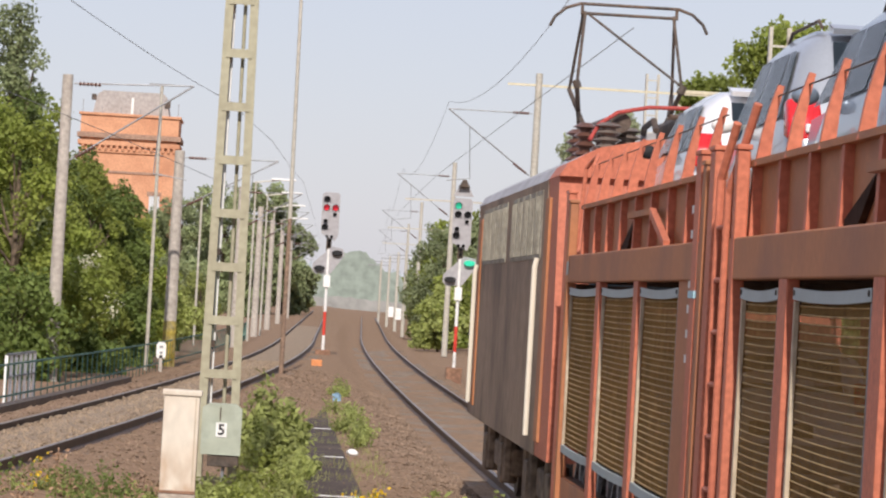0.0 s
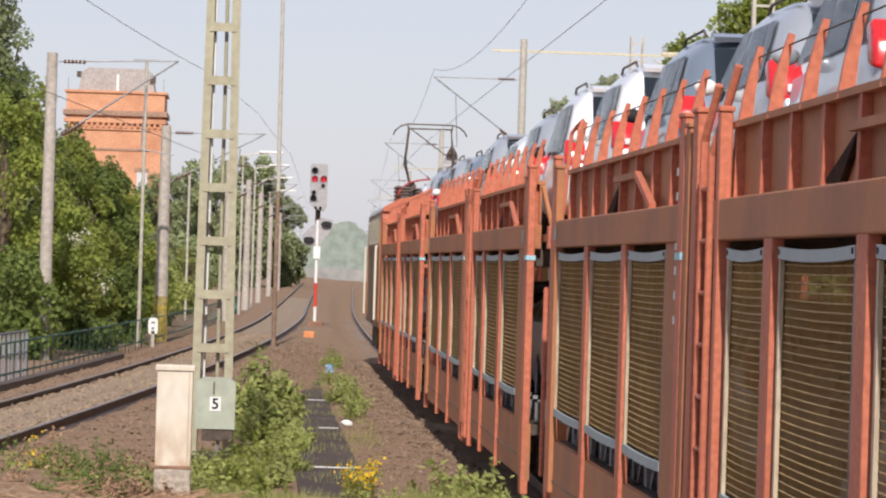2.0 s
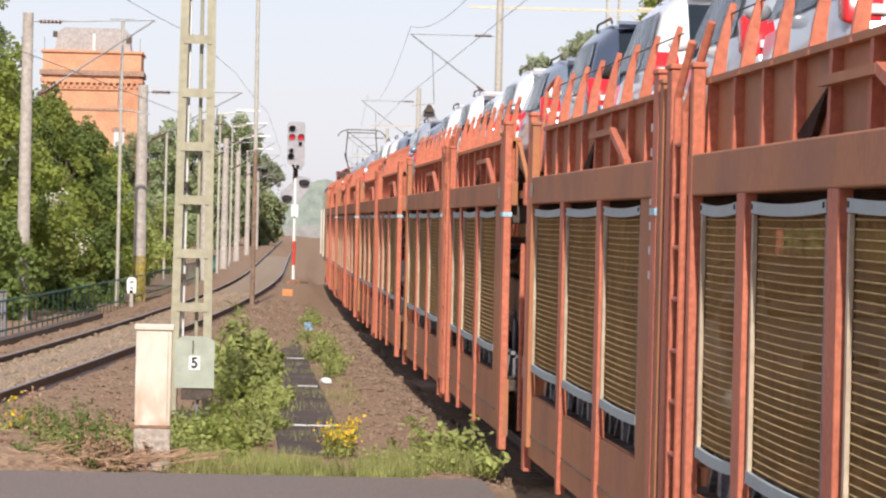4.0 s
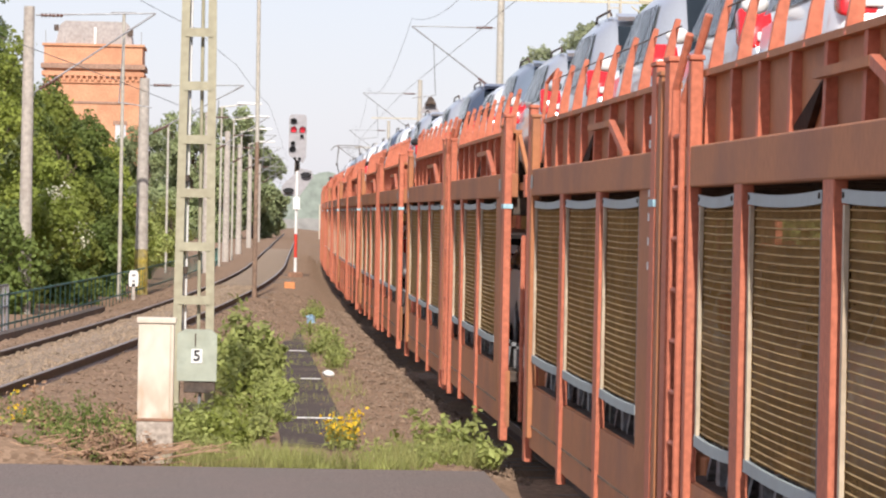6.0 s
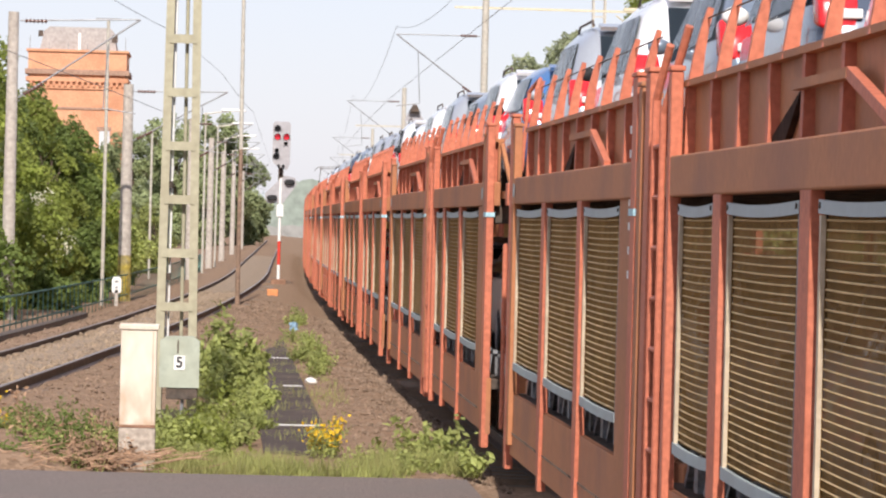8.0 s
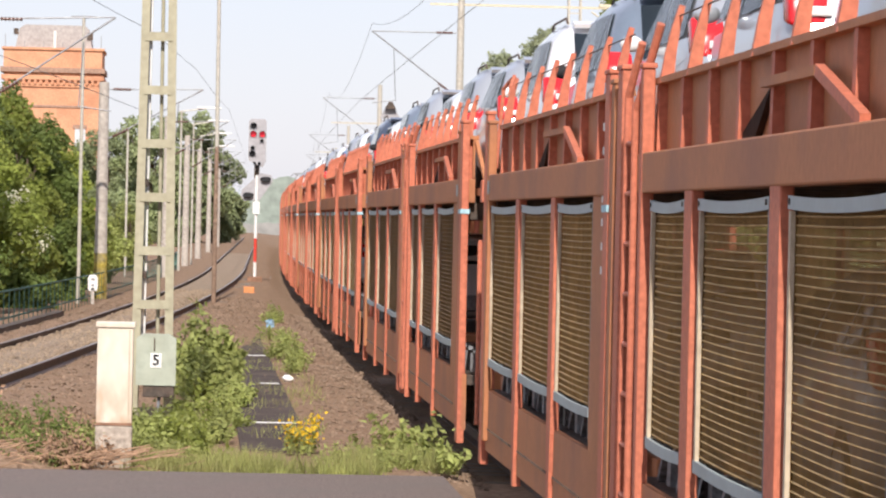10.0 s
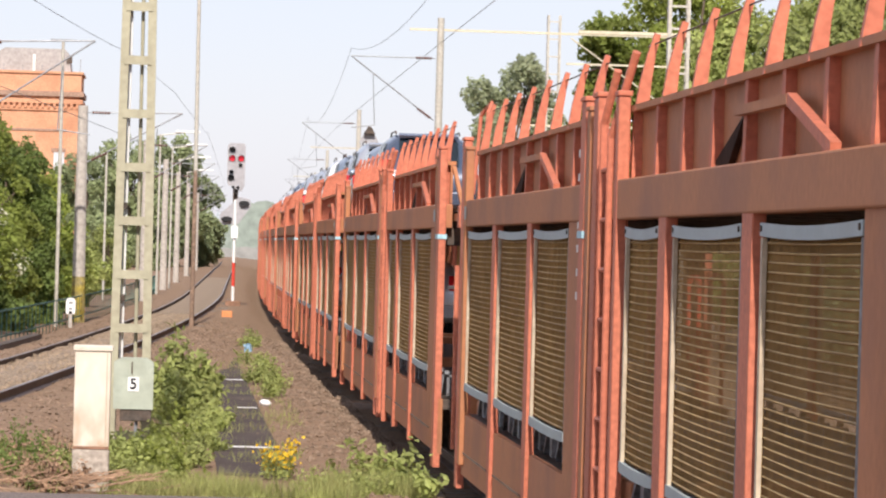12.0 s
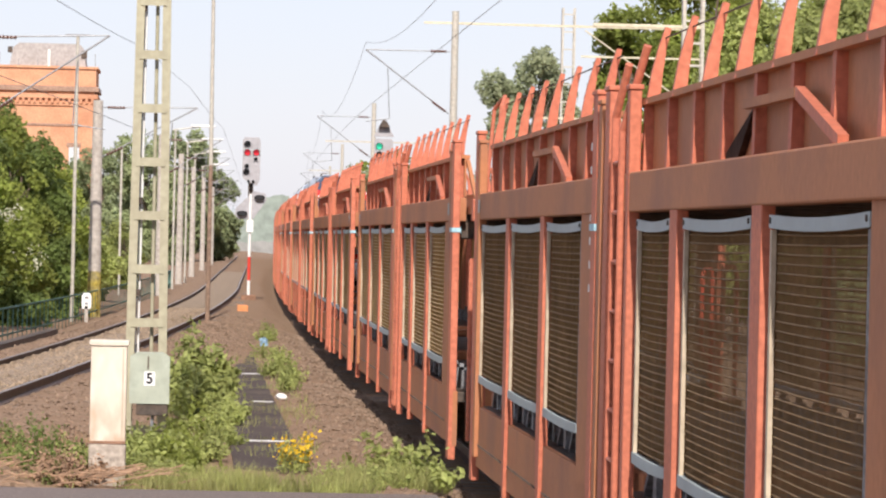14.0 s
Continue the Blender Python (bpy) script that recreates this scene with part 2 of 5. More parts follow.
def box(bm, x0, x1, y0, y1, z0, z1, bevel=0.0):
    r = bmesh.ops.create_cube(bm, size=1)
    bmesh.ops.transform(bm, matrix=Matrix.Translation(((x0 + x1) / 2, (y0 + y1) / 2, (z0 + z1) / 2)) @ Matrix.Diagonal((x1 - x0, y1 - y0, z1 - z0, 1)), verts=r["verts"])
    if bevel:
        es = list({e for v in r["verts"] for e in v.link_edges})
        bmesh.ops.bevel(bm, geom=es, offset=bevel, segments=2, affect="EDGES", profile=0.5)
    return bm


def rod(bm, a, b, r, r2=None, n=8):
    a, b = Vector(a), Vector(b)
    d = b - a
    m = Matrix.Translation((a + b) / 2) @ d.to_track_quat("Z", "Y").to_matrix().to_4x4()
    bmesh.ops.create_cone(bm, cap_ends=True, segments=n, radius1=r, radius2=r if r2 is None else r2, depth=d.length, matrix=m)
    return bm


def tube(bm, pts, r, n=8):
    for a, b in zip(pts[:-1], pts[1:]):
        rod(bm, a, b, r, n=n)
    for p in pts[1:-1]:
        bmesh.ops.create_uvsphere(bm, u_segments=n, v_segments=6, radius=r, matrix=Matrix.Translation(p))
    return bm


def beam(bm, a, b, w, h):
    """A square bar from a to b."""
    a, b = Vector(a), Vector(b)
    d = b - a
    m = Matrix.Translation((a + b) / 2) @ d.to_track_quat("Z", "Y").to_matrix().to_4x4() @ Matrix.Diagonal((w, h, d.length, 1))
    bmesh.ops.create_cube(bm, size=1, matrix=m)
    return bm


def prism(bm, pts, axis, lo, hi):
    """A flat outline (2D points) made solid along an axis between lo and hi."""
    def place(p, k):
        return {"x": (k, p[0], p[1]), "y": (p[0], k, p[1]), "z": (p[0], p[1], k)}[axis]
    v0 = [bm.verts.new(place(p, lo)) for p in pts]
    v1 = [bm.verts.new(place(p, hi)) for p in pts]
    bm.faces.new(v0)
    bm.faces.new(v1)
    for i in range(len(pts)):
        j = (i + 1) % len(pts)
        bm.faces.new((v0[i], v0[j], v1[j], v1[i]))
    bmesh.ops.recalc_face_normals(bm, faces=bm.faces)
    return bm


def lathe(bm, profile, m, n=10):
    """A turned body: (distance along z, radius) pairs, placed by m."""
    rings = [[bm.verts.new(m @ Vector((r * math.cos(6.2832 * i / n), r * math.sin(6.2832 * i / n), d))) for i in range(n)] for d, r in profile]
    for a, b in zip(rings[:-1], rings[1:]):
        for i in range(n):
            bm.faces.new((a[i], a[(i + 1) % n], b[(i + 1) % n], b[i]))
    bm.faces.new(rings[0])
    bm.faces.new(rings[-1])
    bmesh.ops.recalc_face_normals(bm, faces=bm.faces)
    return bm


def B():
    return bmesh.new()


def smooth(ob):
    for p in ob.data.polygons:
        p.use_smooth = True
    return ob


def leaf_mesh(name, centres, normals, size, rng, ratio=0.6):
    """Small bent leaves at the given centres, joined into one mesh."""
    n = len(centres)
    a = rng.normal(size=(n, 3))
    a /= np.linalg.norm(a, axis=1)[:, None]
    nm = normals + rng.normal(scale=0.7, size=(n, 3))
    nm /= np.linalg.norm(nm, axis=1)[:, None]
    u = np.cross(nm, a)
    u /= np.linalg.norm(u, axis=1)[:, None] + 1e-9
    v = np.cross(nm, u)
    s = size * rng.uniform(0.6, 1.4, size=(n, 1))
    p = np.stack([centres - u * s, centres + v * s * ratio + nm * s * 0.15, centres + u * s, centres - v * s * ratio + nm * s * 0.15], 1).reshape(-1, 3)
    me = bpy.data.meshes.new(name)
    q = np.arange(4 * n).reshape(-1, 4)
    me.from_pydata(p.tolist(), [], q.tolist())
    return me


def cloud(rng, blobs, n, shell=0.55):
    """Points within lumpy balls (x, y, z, rx, rz), more of them near the skin."""
    w = np.array([b[3] * b[3] * b[4] for b in blobs])
    k = rng.choice(len(blobs), size=n, p=w / w.sum())
    bl = np.array(blobs)[k]
    d = rng.normal(size=(n, 3))
    d /= np.linalg.norm(d, axis=1)[:, None]
    r = shell + (1 - shell) * rng.uniform(size=(n, 1)) ** 0.6
    r *= 1 + 0.18 * np.sin(d[:, :1] * 7 + d[:, 2:] * 5 + k[:, None])
    return bl[:, :3] + d * r * np.stack([bl[:, 3], bl[:, 3], bl[:, 4]], 1), d


# ---- setting: tracks and ground ----
LEFT_FIT = np.polyfit((40, 50, 60, 76, 88, 104, 132, 179), (-4.2, -3.57, -2.92, -1.96, -1.3, -0.54, 0.36, 1.42), 3)


def left_x(y):
    """Centre of the curved branch track."""
    if y > 179:
        return 1.42 + (y - 179) * 0.017
    if y < 45:
        return float(np.polyval(LEFT_FIT, 45)) + (y - 45) * 0.066
    return float(np.polyval(LEFT_FIT, y))


def main_x(y):
    """Centre of the track on which the train runs."""
    if y > 230:
        return 6.362 + 0.0241 * (y - 230)
    return 4.31 + 7.1e-5 * max(0.0, y - 60) ** 2


def left_z(y):
    return 0.40


def ground_z(x, y):
    a, b = abs(x - left_x(y)), abs(x - main_x(y))
    if y < 38.6 and -9 < x < 2.55:
        return -0.15
    z = -0.03
    if x > main_x(y) + 1.5:
        z = -0.35
    if a < 3.2:
        z = max(z, min(0.245, 0.245 - (a - 1.75) * 0.23))
    if x < left_x(y) - 1.9:
        z = 0.16
    if b < 1.9:
        z = -0.165 if x > main_x(y) - 1.35 else -0.165 + 0.135 * (main_x(y) - 1.35 - x) / 0.55
    return z + 0.035 * noise.noise((x * 0.9, y * 0.5, 0)) + 0.02 * noise.noise((x * 3.1, y * 2.0, 5))


def build_ground():
    xs = [-2500, -900, -300, -120, -60, -30, -18] + [-12 + 0.3 * i for i in range(74)] + [12, 16, 24, 40, 80, 200, 600, 2500]
    ys = [-800, -200, -60, -20, 0, 15] + [25 + 0.7 * i for i in range(150)] + [132 + 4 * i for i in range(45)] + [330, 400, 520, 800, 1500, 4000]
    verts = [(x, y, ground_z(x, y) if abs(x) < 40 and -60 < y < 600 else -0.1) for y in ys for x in xs]
    w = len(xs)
    faces = [(j * w + i, j * w + i + 1, (j + 1) * w + i + 1, (j + 1) * w + i) for j in range(len(ys) - 1) for i in range(w - 1)]
    me = bpy.data.meshes.new("ground")
    me.from_pydata(verts, [], faces)
    me.materials.append(GROUND)
    ob = smooth(new("ground", me))
    tagged(ob, "brown ballast and bare soil between the railway tracks", "ground", kind="structure")


def sweep(bm, outline, path, closed=True):
    """Sweep a 2D outline (x, z) along points (x, y, z)."""
    rings = []
    for p in path:
        rings.append([bm.verts.new((p[0] + o[0], p[1], p[2] + o[1])) for o in outline])
    n = len(outline)
    for a, b in zip(rings[:-1], rings[1:]):
        for i in range(n if closed else n - 1):
            j = (i + 1) % n
            bm.faces.new((a[i], a[j], b[j], b[i]))
    bmesh.ops.recalc_face_normals(bm, faces=bm.faces)
    return bm


RAIL_OUT = ((-0.07, -0.17), (0.07, -0.17), (0.07, -0.155), (0.012, -0.12), (0.012, -0.045), (0.036, -0.035), (0.036, -0.002), (-0.036, -0.002), (-0.036, -0.035), (-0.012, -0.045), (-0.012, -0.12), (-0.07, -0.155))


def build_track(label, fx, z, y0, y1):
    e = tagged(empty("railway_track"), label, "railway track", kind="structure")
    ys = np.arange(y0, y1, 4.0)
    for side in (-0.752, 0.752):
        path = [(fx(y) + side, y, z) for y in ys]
        part("rail", sweep(B(), RAIL_OUT, path), RAIL_M, e)
        part("rail_head", sweep(B(), ((-0.03, -0.002), (0.03, -0.002), (0.028, 0.003), (-0.028, 0.003)), path), RAIL_TOP, e, "worn shiny running surface")
    proto = None
    for i in range(int((min(y1, 190) - max(y0, 38)) / 0.62)):
        y = max(y0, 38) + 0.62 * i
        if proto is None:
            bm = B()
            prism(bm, ((-0.14, -0.11), (0.14, -0.11), (0.10, 0.05), (-0.10, 0.05)), "x", -1.3, 1.3)
            proto = o = part("sleeper", bm, SLEEPER, e)
        else:
            o = share("sleeper", proto, e)
        o.matrix_basis = pose(fx(y), y, z - 0.215, 0, 0, -math.degrees(math.atan(fx(y + 1) - fx(y))))


build_ground()
build_track("branch track with rusty rails on concrete sleepers curving away", left_x, left_z(0), 20, 420)
build_track("main line track with worn rails under the train", main_x, 0.0, -60, 420)


bm = B()
for x0, x1 in ((-0.68, 0.68),):
    sweep(bm, ((x0, -0.25), (x1, -0.25), (x1, -0.085), (x0 * 0.3, -0.06), (x0, -0.085)), [(left_x(y), y, left_z(y)) for y in np.arange(24, 240, 2.0)])
tagged(part("ballast_bed", bm, TAN_BALLAST), "pale tan ballast filling the branch track between its rails", "ballast", kind="structure")


def slab(name, x0, x1, y0, y1, z0, z1, mat, label, category, kind="structure"):
    return tagged(part(name, box(B(), x0, x1, y0, y1, z0, z1, 0.006), mat), label, category, kind=kind)


slab("pavement_platform", -9.0, 2.55, -25, 38.6, -0.3, 0.02, ASPHALT, "grey asphalt platform end beside the track", "platform")
path = slab("pavement_path", 0.50, 1.34, 43.0, 116.0, -0.3, -0.002, OLD_PATH, "narrow cracked strip of dark old asphalt between weeds", "path")
for y, x0, x1 in ((48.5, 0.55, 1.29), (72.0, 0.95, 1.32), (60.0, 0.98, 1.30)):
    part("white_line", box(B(), x0, x1, y - 0.07, y + 0.07, -0.002, 0.006), WHITE, path, "worn white painted line")


# ---- masts, poles and wires ----
def lattice_mast(x, y, width, top, depth, mat, label, taper=0.0, step=0.64, rung=0.10, leg=0.12):
    e = tagged(empty("lattice_mast", x, y, -0.1), label, "mast")
    for s in (-1, 1):
        bm = B()
        wide, slim = width / 2 + taper / 2, width / 2 - taper / 2
        t = 0.014
        ring = [(-leg / 2, -depth / 2), (leg / 2, -depth / 2), (leg / 2, depth / 2), (-leg / 2, depth / 2), (-leg / 2, depth / 2 - t), (leg / 2 - t, depth / 2 - t), (leg / 2 - t, -depth / 2 + t), (-leg / 2, -depth / 2 + t)]
        low = [bm.verts.new((s * (wide + px), py, 0)) for px, py in ring]
        high = [bm.verts.new((s * (slim + px), py, top)) for px, py in ring]
        for i in range(8):
            bm.faces.new((low[i], low[(i + 1) % 8], high[(i + 1) % 8], high[i]))
        bm.faces.new(low)
        bm.faces.new(high)
        bmesh.ops.recalc_face_normals(bm, faces=bm.faces)
        part("leg", bm, mat, e)
    z = 0.35
    while z < top:
        k = width / 2 + taper / 2 - taper * z / top
        bm = B()
        box(bm, -k, k, -depth / 2 - 0.014, -depth / 2 - 0.004, z, z + rung)
        part("rung", bm, mat, e)
        z += step
    return e


def pole(name, x, y, z0, top, r0, r1, mat, label, category="pole", n=14):
    e = tagged(empty(name, x, y, z0), label, category)
    smooth_pole = part("shaft", rod(B(), (0, 0, 0), (0, 0, top - z0), r0, r1, n), mat, e)
    return e


def cantilever(e, base, reach, z_top, z_low, drop=0.0, r=0.022):
    """Top tube, strut and insulators that carry the contact wire, from a mast at local x 0 to x = reach."""
    s = 1 if reach > 0 else -1
    part("top_tube", tube(B(), [(s * 0.15, 0, z_top), (reach, 0, z_top + drop)], r * 0.8), STEEL_GREY, e)
    part("strut", rod(B(), (s * 0.15, 0, z_low), (reach, 0, z_top + drop), r), STEEL_GREY, e)
    for z, k in ((z_top, 0.0), (z_low, (z_top - z_low) / abs(reach))):
        tilt = Matrix.Translation((s * 0.27, 0, z + k * 0.12)) @ Vector((s, 0, k)).to_track_quat("Z", "Y").to_matrix().to_4x4()
        bm = lathe(B(), [p for i in range(6) for p in ((0.09 * i, 0.03), (0.09 * i + 0.02, 0.055), (0.09 * i + 0.06, 0.03))], tilt)
        part("insulator", bm, INSUL, e)
    part("registration_arm", tube(B(), [(reach * 0.75, 0, z_low + (z_top - z_low) * 0.72), (reach * 0.72, 0, z_low - 0.2), (reach * 0.98, 0, z_low - 0.3)], 0.014), STEEL_GREY, e)


mast = lattice_mast(-0.555, 45.0, 0.325, 9.5, 0.2, OLIVE, "olive-grey steel lattice mast with flat rungs among weeds", taper=0.09, leg=0.10, rung=0.105)
part("conduit", tube(B(), [(-0.10, 0.02, 1.3), (-0.07, 0.02, 9.2)], 0.013), WHITE, mast, "pale thin conduit")
part("conduit", tube(B(), [(0.06, 0.05, 1.2), (0.03, 0.05, 9.2)], 0.022), OLIVE, mast)
part("pulley_wire", tube(B(), [(-0.13, -0.04, 1.2), (-0.08, -0.04, 9.2)], 0.008), WIRE, mast)
for z in (2.0, 3.1, 5.4, 6.0):
    part("clamp", rod(B(), (-0.11, -0.05, z), (-0.11, -0.05, z + 0.08), 0.03), STEEL_DARK, mast)

p = pole("catenary_pole", -5.05, 88, 0.1, 7.35, 0.16, 0.125, CONCRETE, "tall grey concrete catenary pole beside the branch track")
cantilever(p, 0, 2.95, 7.05, 5.25, 0.1)
p = pole("catenary_pole", -2.92, 110, 0.1, 6.5, 0.20, 0.145, CONCRETE, "thick concrete catenary pole with moss at its foot")
part("moss", rod(B(), (0, 0, 0.0), (0, 0, 1.4), 0.205, 0.193, 14), material("yellow_moss", (0.32, 0.25, 0.05), 0.95, 0, 0.3, 9, (0.3, 0.27, 0.2), 4, 0.6), p, "yellow-green moss")
cantilever(p, 0, 2.9, 6.2, 4.75, 0.05)
p = pole("lamp_post", -3.36, 104, 0.1, 8.1, 0.055, 0.045, GALV, "thin pale lamp post beside the branch track", "lamp post")
part("crossbar", box(B(), -0.35, 0.35, -0.05, 0.05, 7.95, 8.0), STEEL_GREY, p)
p = pole("pole", 0.385, 105, -0.1, 4.6, 0.07, 0.06, RUST_POLE, "tall slender pole, rust-brown below and pale above")
part("upper_shaft", rod(B(), (-0.0, 0, 4.65), (-0.05, 0, 12.5), 0.06, 0.045, 12), GALV, p, "pale upper shaft")
p = pole("pole", -3.0, 150, 0.1, 6.1, 0.05, 0.045, GALV, "thin pale pole beside the branch track")
first = None
for x, y, top in ((-1.0, 170, 7.5), (-0.5, 193, 7.5), (-0.12, 221, 7.5), (0.4, 261, 7.5)):
    if first is None:
        first = tagged(empty("lamp_post", x, y, 0.1), "pale lamp post with a straight arm and flat white lamp", "lamp post", "lamp posts in a row")
        part("shaft", rod(B(), (0, 0, 0), (0, 0, 7.3), 0.06, 0.045, 10), GALV, first)
        part("arm", rod(B(), (-0.1, 0, 7.25), (1.1, 0, 7.42), 0.03), GALV, first)
        part("lamp_head", box(B(), 0.7, 1.8, -0.1, 0.1, 7.40, 7.5, 0.03), WHITE, first, "flat white lamp head")
    else:
        copy_thing(first, pose(x, y, 0.1))
for y in (150, 185, 220, 260, 310):
    p = pole("catenary_pole", left_x(y) - 2.3, y, 0.1, 6.6, 0.18, 0.14, CONCRETE, "grey concrete catenary pole in the row along the branch track")
    tagged(p, group="catenary poles of the branch track")
    cantilever(p, 0, 2.4, 6.3, 4.9, 0.05)
for y, off in ((120, 3.6), (187, 3.3), (270, 3.1), (355, 3.2)):
    p = pole("catenary_pole", main_x(y) + off, y, -0.3, 10.0 if y == 120 else 9.4, 0.15, 0.11, GALV, "pale catenary mast beside the main line")
    tagged(p, group="catenary masts of the main line")
    cantilever(p, 0, -2.85, 9.0, 7.0)
    if y != 120:
        part("cross_beam", box(B(), -2.4, 3.2, -0.03, 0.03, 7.72, 7.80), GALV, p, "pale cross beam")
    else:
        part("cross_beam", box(B(), -1.0, 7.5, -0.035, 0.035, 9.88, 9.95), PALE_BEAM, p, "pale yellow cross beam")
m2 = lattice_mast(13.2, 100, 0.5, 10.5, 0.3, GALV, "pale steel lattice mast behind the train", step=0.6, leg=0.09, rung=0.06)
part("bracket_arm", box(B(), -2.7, 0.25, -0.06, 0.06, 8.56, 8.66, 0.02), PALE_BEAM, m2, "pale bracket arm")
part("bracket_arm", box(B(), -3.0, 0.2, -0.03, 0.03, 7.73, 7.78), PALE_BEAM, m2, "pale bracket arm")
part("stay", rod(B(), (-2.9, 0, 8.45), (-0.2, 0, 6.6), 0.02), PALE_BEAM, m2, "pale stay")
part("bracket_arm", box(B(), -4.2, 0.2, -0.03, 0.03, 6.06, 6.11), PALE_BEAM, m2, "pale bracket arm")
for y in (262, 288, 322, 365):
    p = tagged(pole("catenary_pole", 9.25 + 0.012 * (y - 262), y, -0.3, 5.9, 0.13, 0.10, GALV, "pale pole in the far row beyond the main line"), group="far poles beyond the main line")
    part("arm", rod(B(), (-1.3, 0, 5.7), (0.9, 0, 5.75), 0.035), STEEL_GREY, p)
    if y < 300:
        part("board", box(B(), -0.55, -0.15, -0.14, -0.11, 1.2, 2.0, 0.02), WHITE, p, "white board")
m3 = lattice_mast(12.6, 128, 0.4, 10.8, 0.3, GALV, "pale steel lattice mast among trees", step=0.6, leg=0.07, rung=0.05)


def wires(label, pts_list, r=0.0065):
    e = tagged(empty("overhead_wire"), label, "overhead wire", kind="structure")
    for pts in pts_list:
        part("wire", tube(B(), pts, r, 5), WIRE, e)


def sag(fx, y0, y1, z, dip, dx=0.0):
    dip *= min(1.0, (y1 - y0) / 60) ** 2
    return [(fx(y) + dx, y, z - dip * 4 * (y - y0) * (y1 - y) / (y1 - y0) ** 2) for y in np.linspace(y0, y1, 15)]


spans = ((52, 120), (120, 187), (187, 270), (270, 355))
wires("overhead contact and carrying wires above the main line", [sag(main_x, a, b, 8.95, 1.1, 0.75) for k, (a, b) in enumerate(spans)] + [sag(main_x, a, b, 6.55, 0.05, 0.5) for a, b in spans])
spans = ((30, 88), (88, 110), (110, 150), (150, 185), (185, 220), (220, 260), (260, 310))
wires("overhead contact and carrying wires above the branch track", [sag(left_x, a, b, 6.95, 0.35, 0.1) for a, b in spans] + [sag(left_x, a, b, 5.0, 0.03, 0.1) for a, b in spans], 0.006)


# ---- signals ----
def signal(x, y, z0, scale, lit, hat, label):
    e = tagged(empty("railway_signal", x, y, z0), label, "railway signal")
    bm = B()
    rod(bm, (0, 0, 0), (0, 0, 4.4), 0.058)
    part("post", bm, WHITE, e)
    for a in (1.1,):
        part("red_band", rod(B(), (0, 0, a), (0, 0, a + 0.9), 0.061), SIG_RED, e, "red band")
    part("name_plate", box(B(), -0.13, 0.13, -0.12, -0.10, 2.93, 3.40, 0.02), WHITE, e, "white plate")
    board = part("main_board", prism(B(), ((-0.30, 4.95), (0.22, 4.7), (0.34, 4.95), (0.34, 6.45), (0.26, 6.55), (-0.26, 6.55), (-0.34, 6.45), (-0.34, 5.1)), "y", -0.03, 0.03), SIG_GREY, e, "grey signal board")
    part("neck", box(B(), -0.1, 0.1, -0.02, 0.05, 4.3, 4.95), STEEL_DARK, e)
    low = part("distant_board", prism(B(), ((-0.58, 3.56), (-0.44, 3.42), (0.12, 3.46), (0.62, 4.18), (0.56, 4.42), (0.14, 4.50), (-0.56, 3.84)), "y", -0.04, 0.02), SIG_GREY, e, "slanted grey distant signal board")
    def lamp(px, pz, r, mat, parent):
        m = Matrix.Translation((px, -0.05, pz)) @ Matrix.Rotation(radians(90), 4, "X")
        bm = B()
        bmesh.ops.create_cone(bm, cap_ends=True, segments=14, radius1=r, radius2=r, depth=0.05, matrix=m)
        part("lens", bm, mat, parent)
        arc = [math.pi * k / 7 for k in range(8)]
        ring = [(px + r * 1.16 * math.cos(a), pz + r * 1.16 * math.sin(a)) for a in arc] + [(px + r * 1.04 * math.cos(a), pz + r * 1.04 * math.sin(a)) for a in reversed(arc)]
        bm = prism(B(), ring, "y", -0.24, -0.03)
        part("hood", bm, BLACK, parent)
    for px, pz, r, on in ((-0.16, 6.28, 0.11, "green"), (-0.16, 5.97, 0.11, "red"), (0.18, 5.97, 0.11, "red"), (0.16, 5.72, 0.06, ""), (-0.18, 5.45, 0.07, ""), (-0.19, 5.22, 0.11, "")):
        lamp(px, pz, r, {"red": LENS_RED, "green": LENS_GREEN}[on] if on and on == lit else LENS_DARK, board)
    for px, pz in ((-0.10, 4.86), (0.08, 4.86), (0.0, 4.72), (0.0, 4.55)):
        lamp(px, pz, 0.05, LENS_DARK, board)
    for px, pz, on in ((-0.31, 3.65, False), (0.34, 4.26, lit == "green")):
        m = Matrix.Translation((px, -0.12, pz)) @ Matrix.Diagonal((1.6, 1, 0.8, 1)) @ Matrix.Rotation(radians(90), 4, "X")
        bm = B()
        bmesh.ops.create_cone(bm, cap_ends=True, segments=14, radius1=0.135, radius2=0.115, depth=0.2, matrix=m)
        part("hooded_lens", bm, LENS_GREEN if on else BLACK, low)
    if hat:
        part("speed_indicator", prism(B(), ((-0.36, 6.62), (0.36, 6.62), (0.16, 7.0), (0.05, 7.22), (-0.05, 7.22), (-0.16, 7.0)), "y", -0.05, 0.05), SIG_GREY, e, "triangular indicator")
        part("indicator_hood", prism(B(), ((-0.2, 6.95), (0.2, 6.95), (0.06, 7.2), (-0.06, 7.2)), "y", -0.3, -0.05), STEEL_DARK, e)
    part("foot", box(B(), -0.28, 0.28, -0.25, 0.25, -0.2, 0.55, 0.02), RUST_BOX, e, "rust-brown equipment box")
    e.scale = (scale,) * 3
    return e


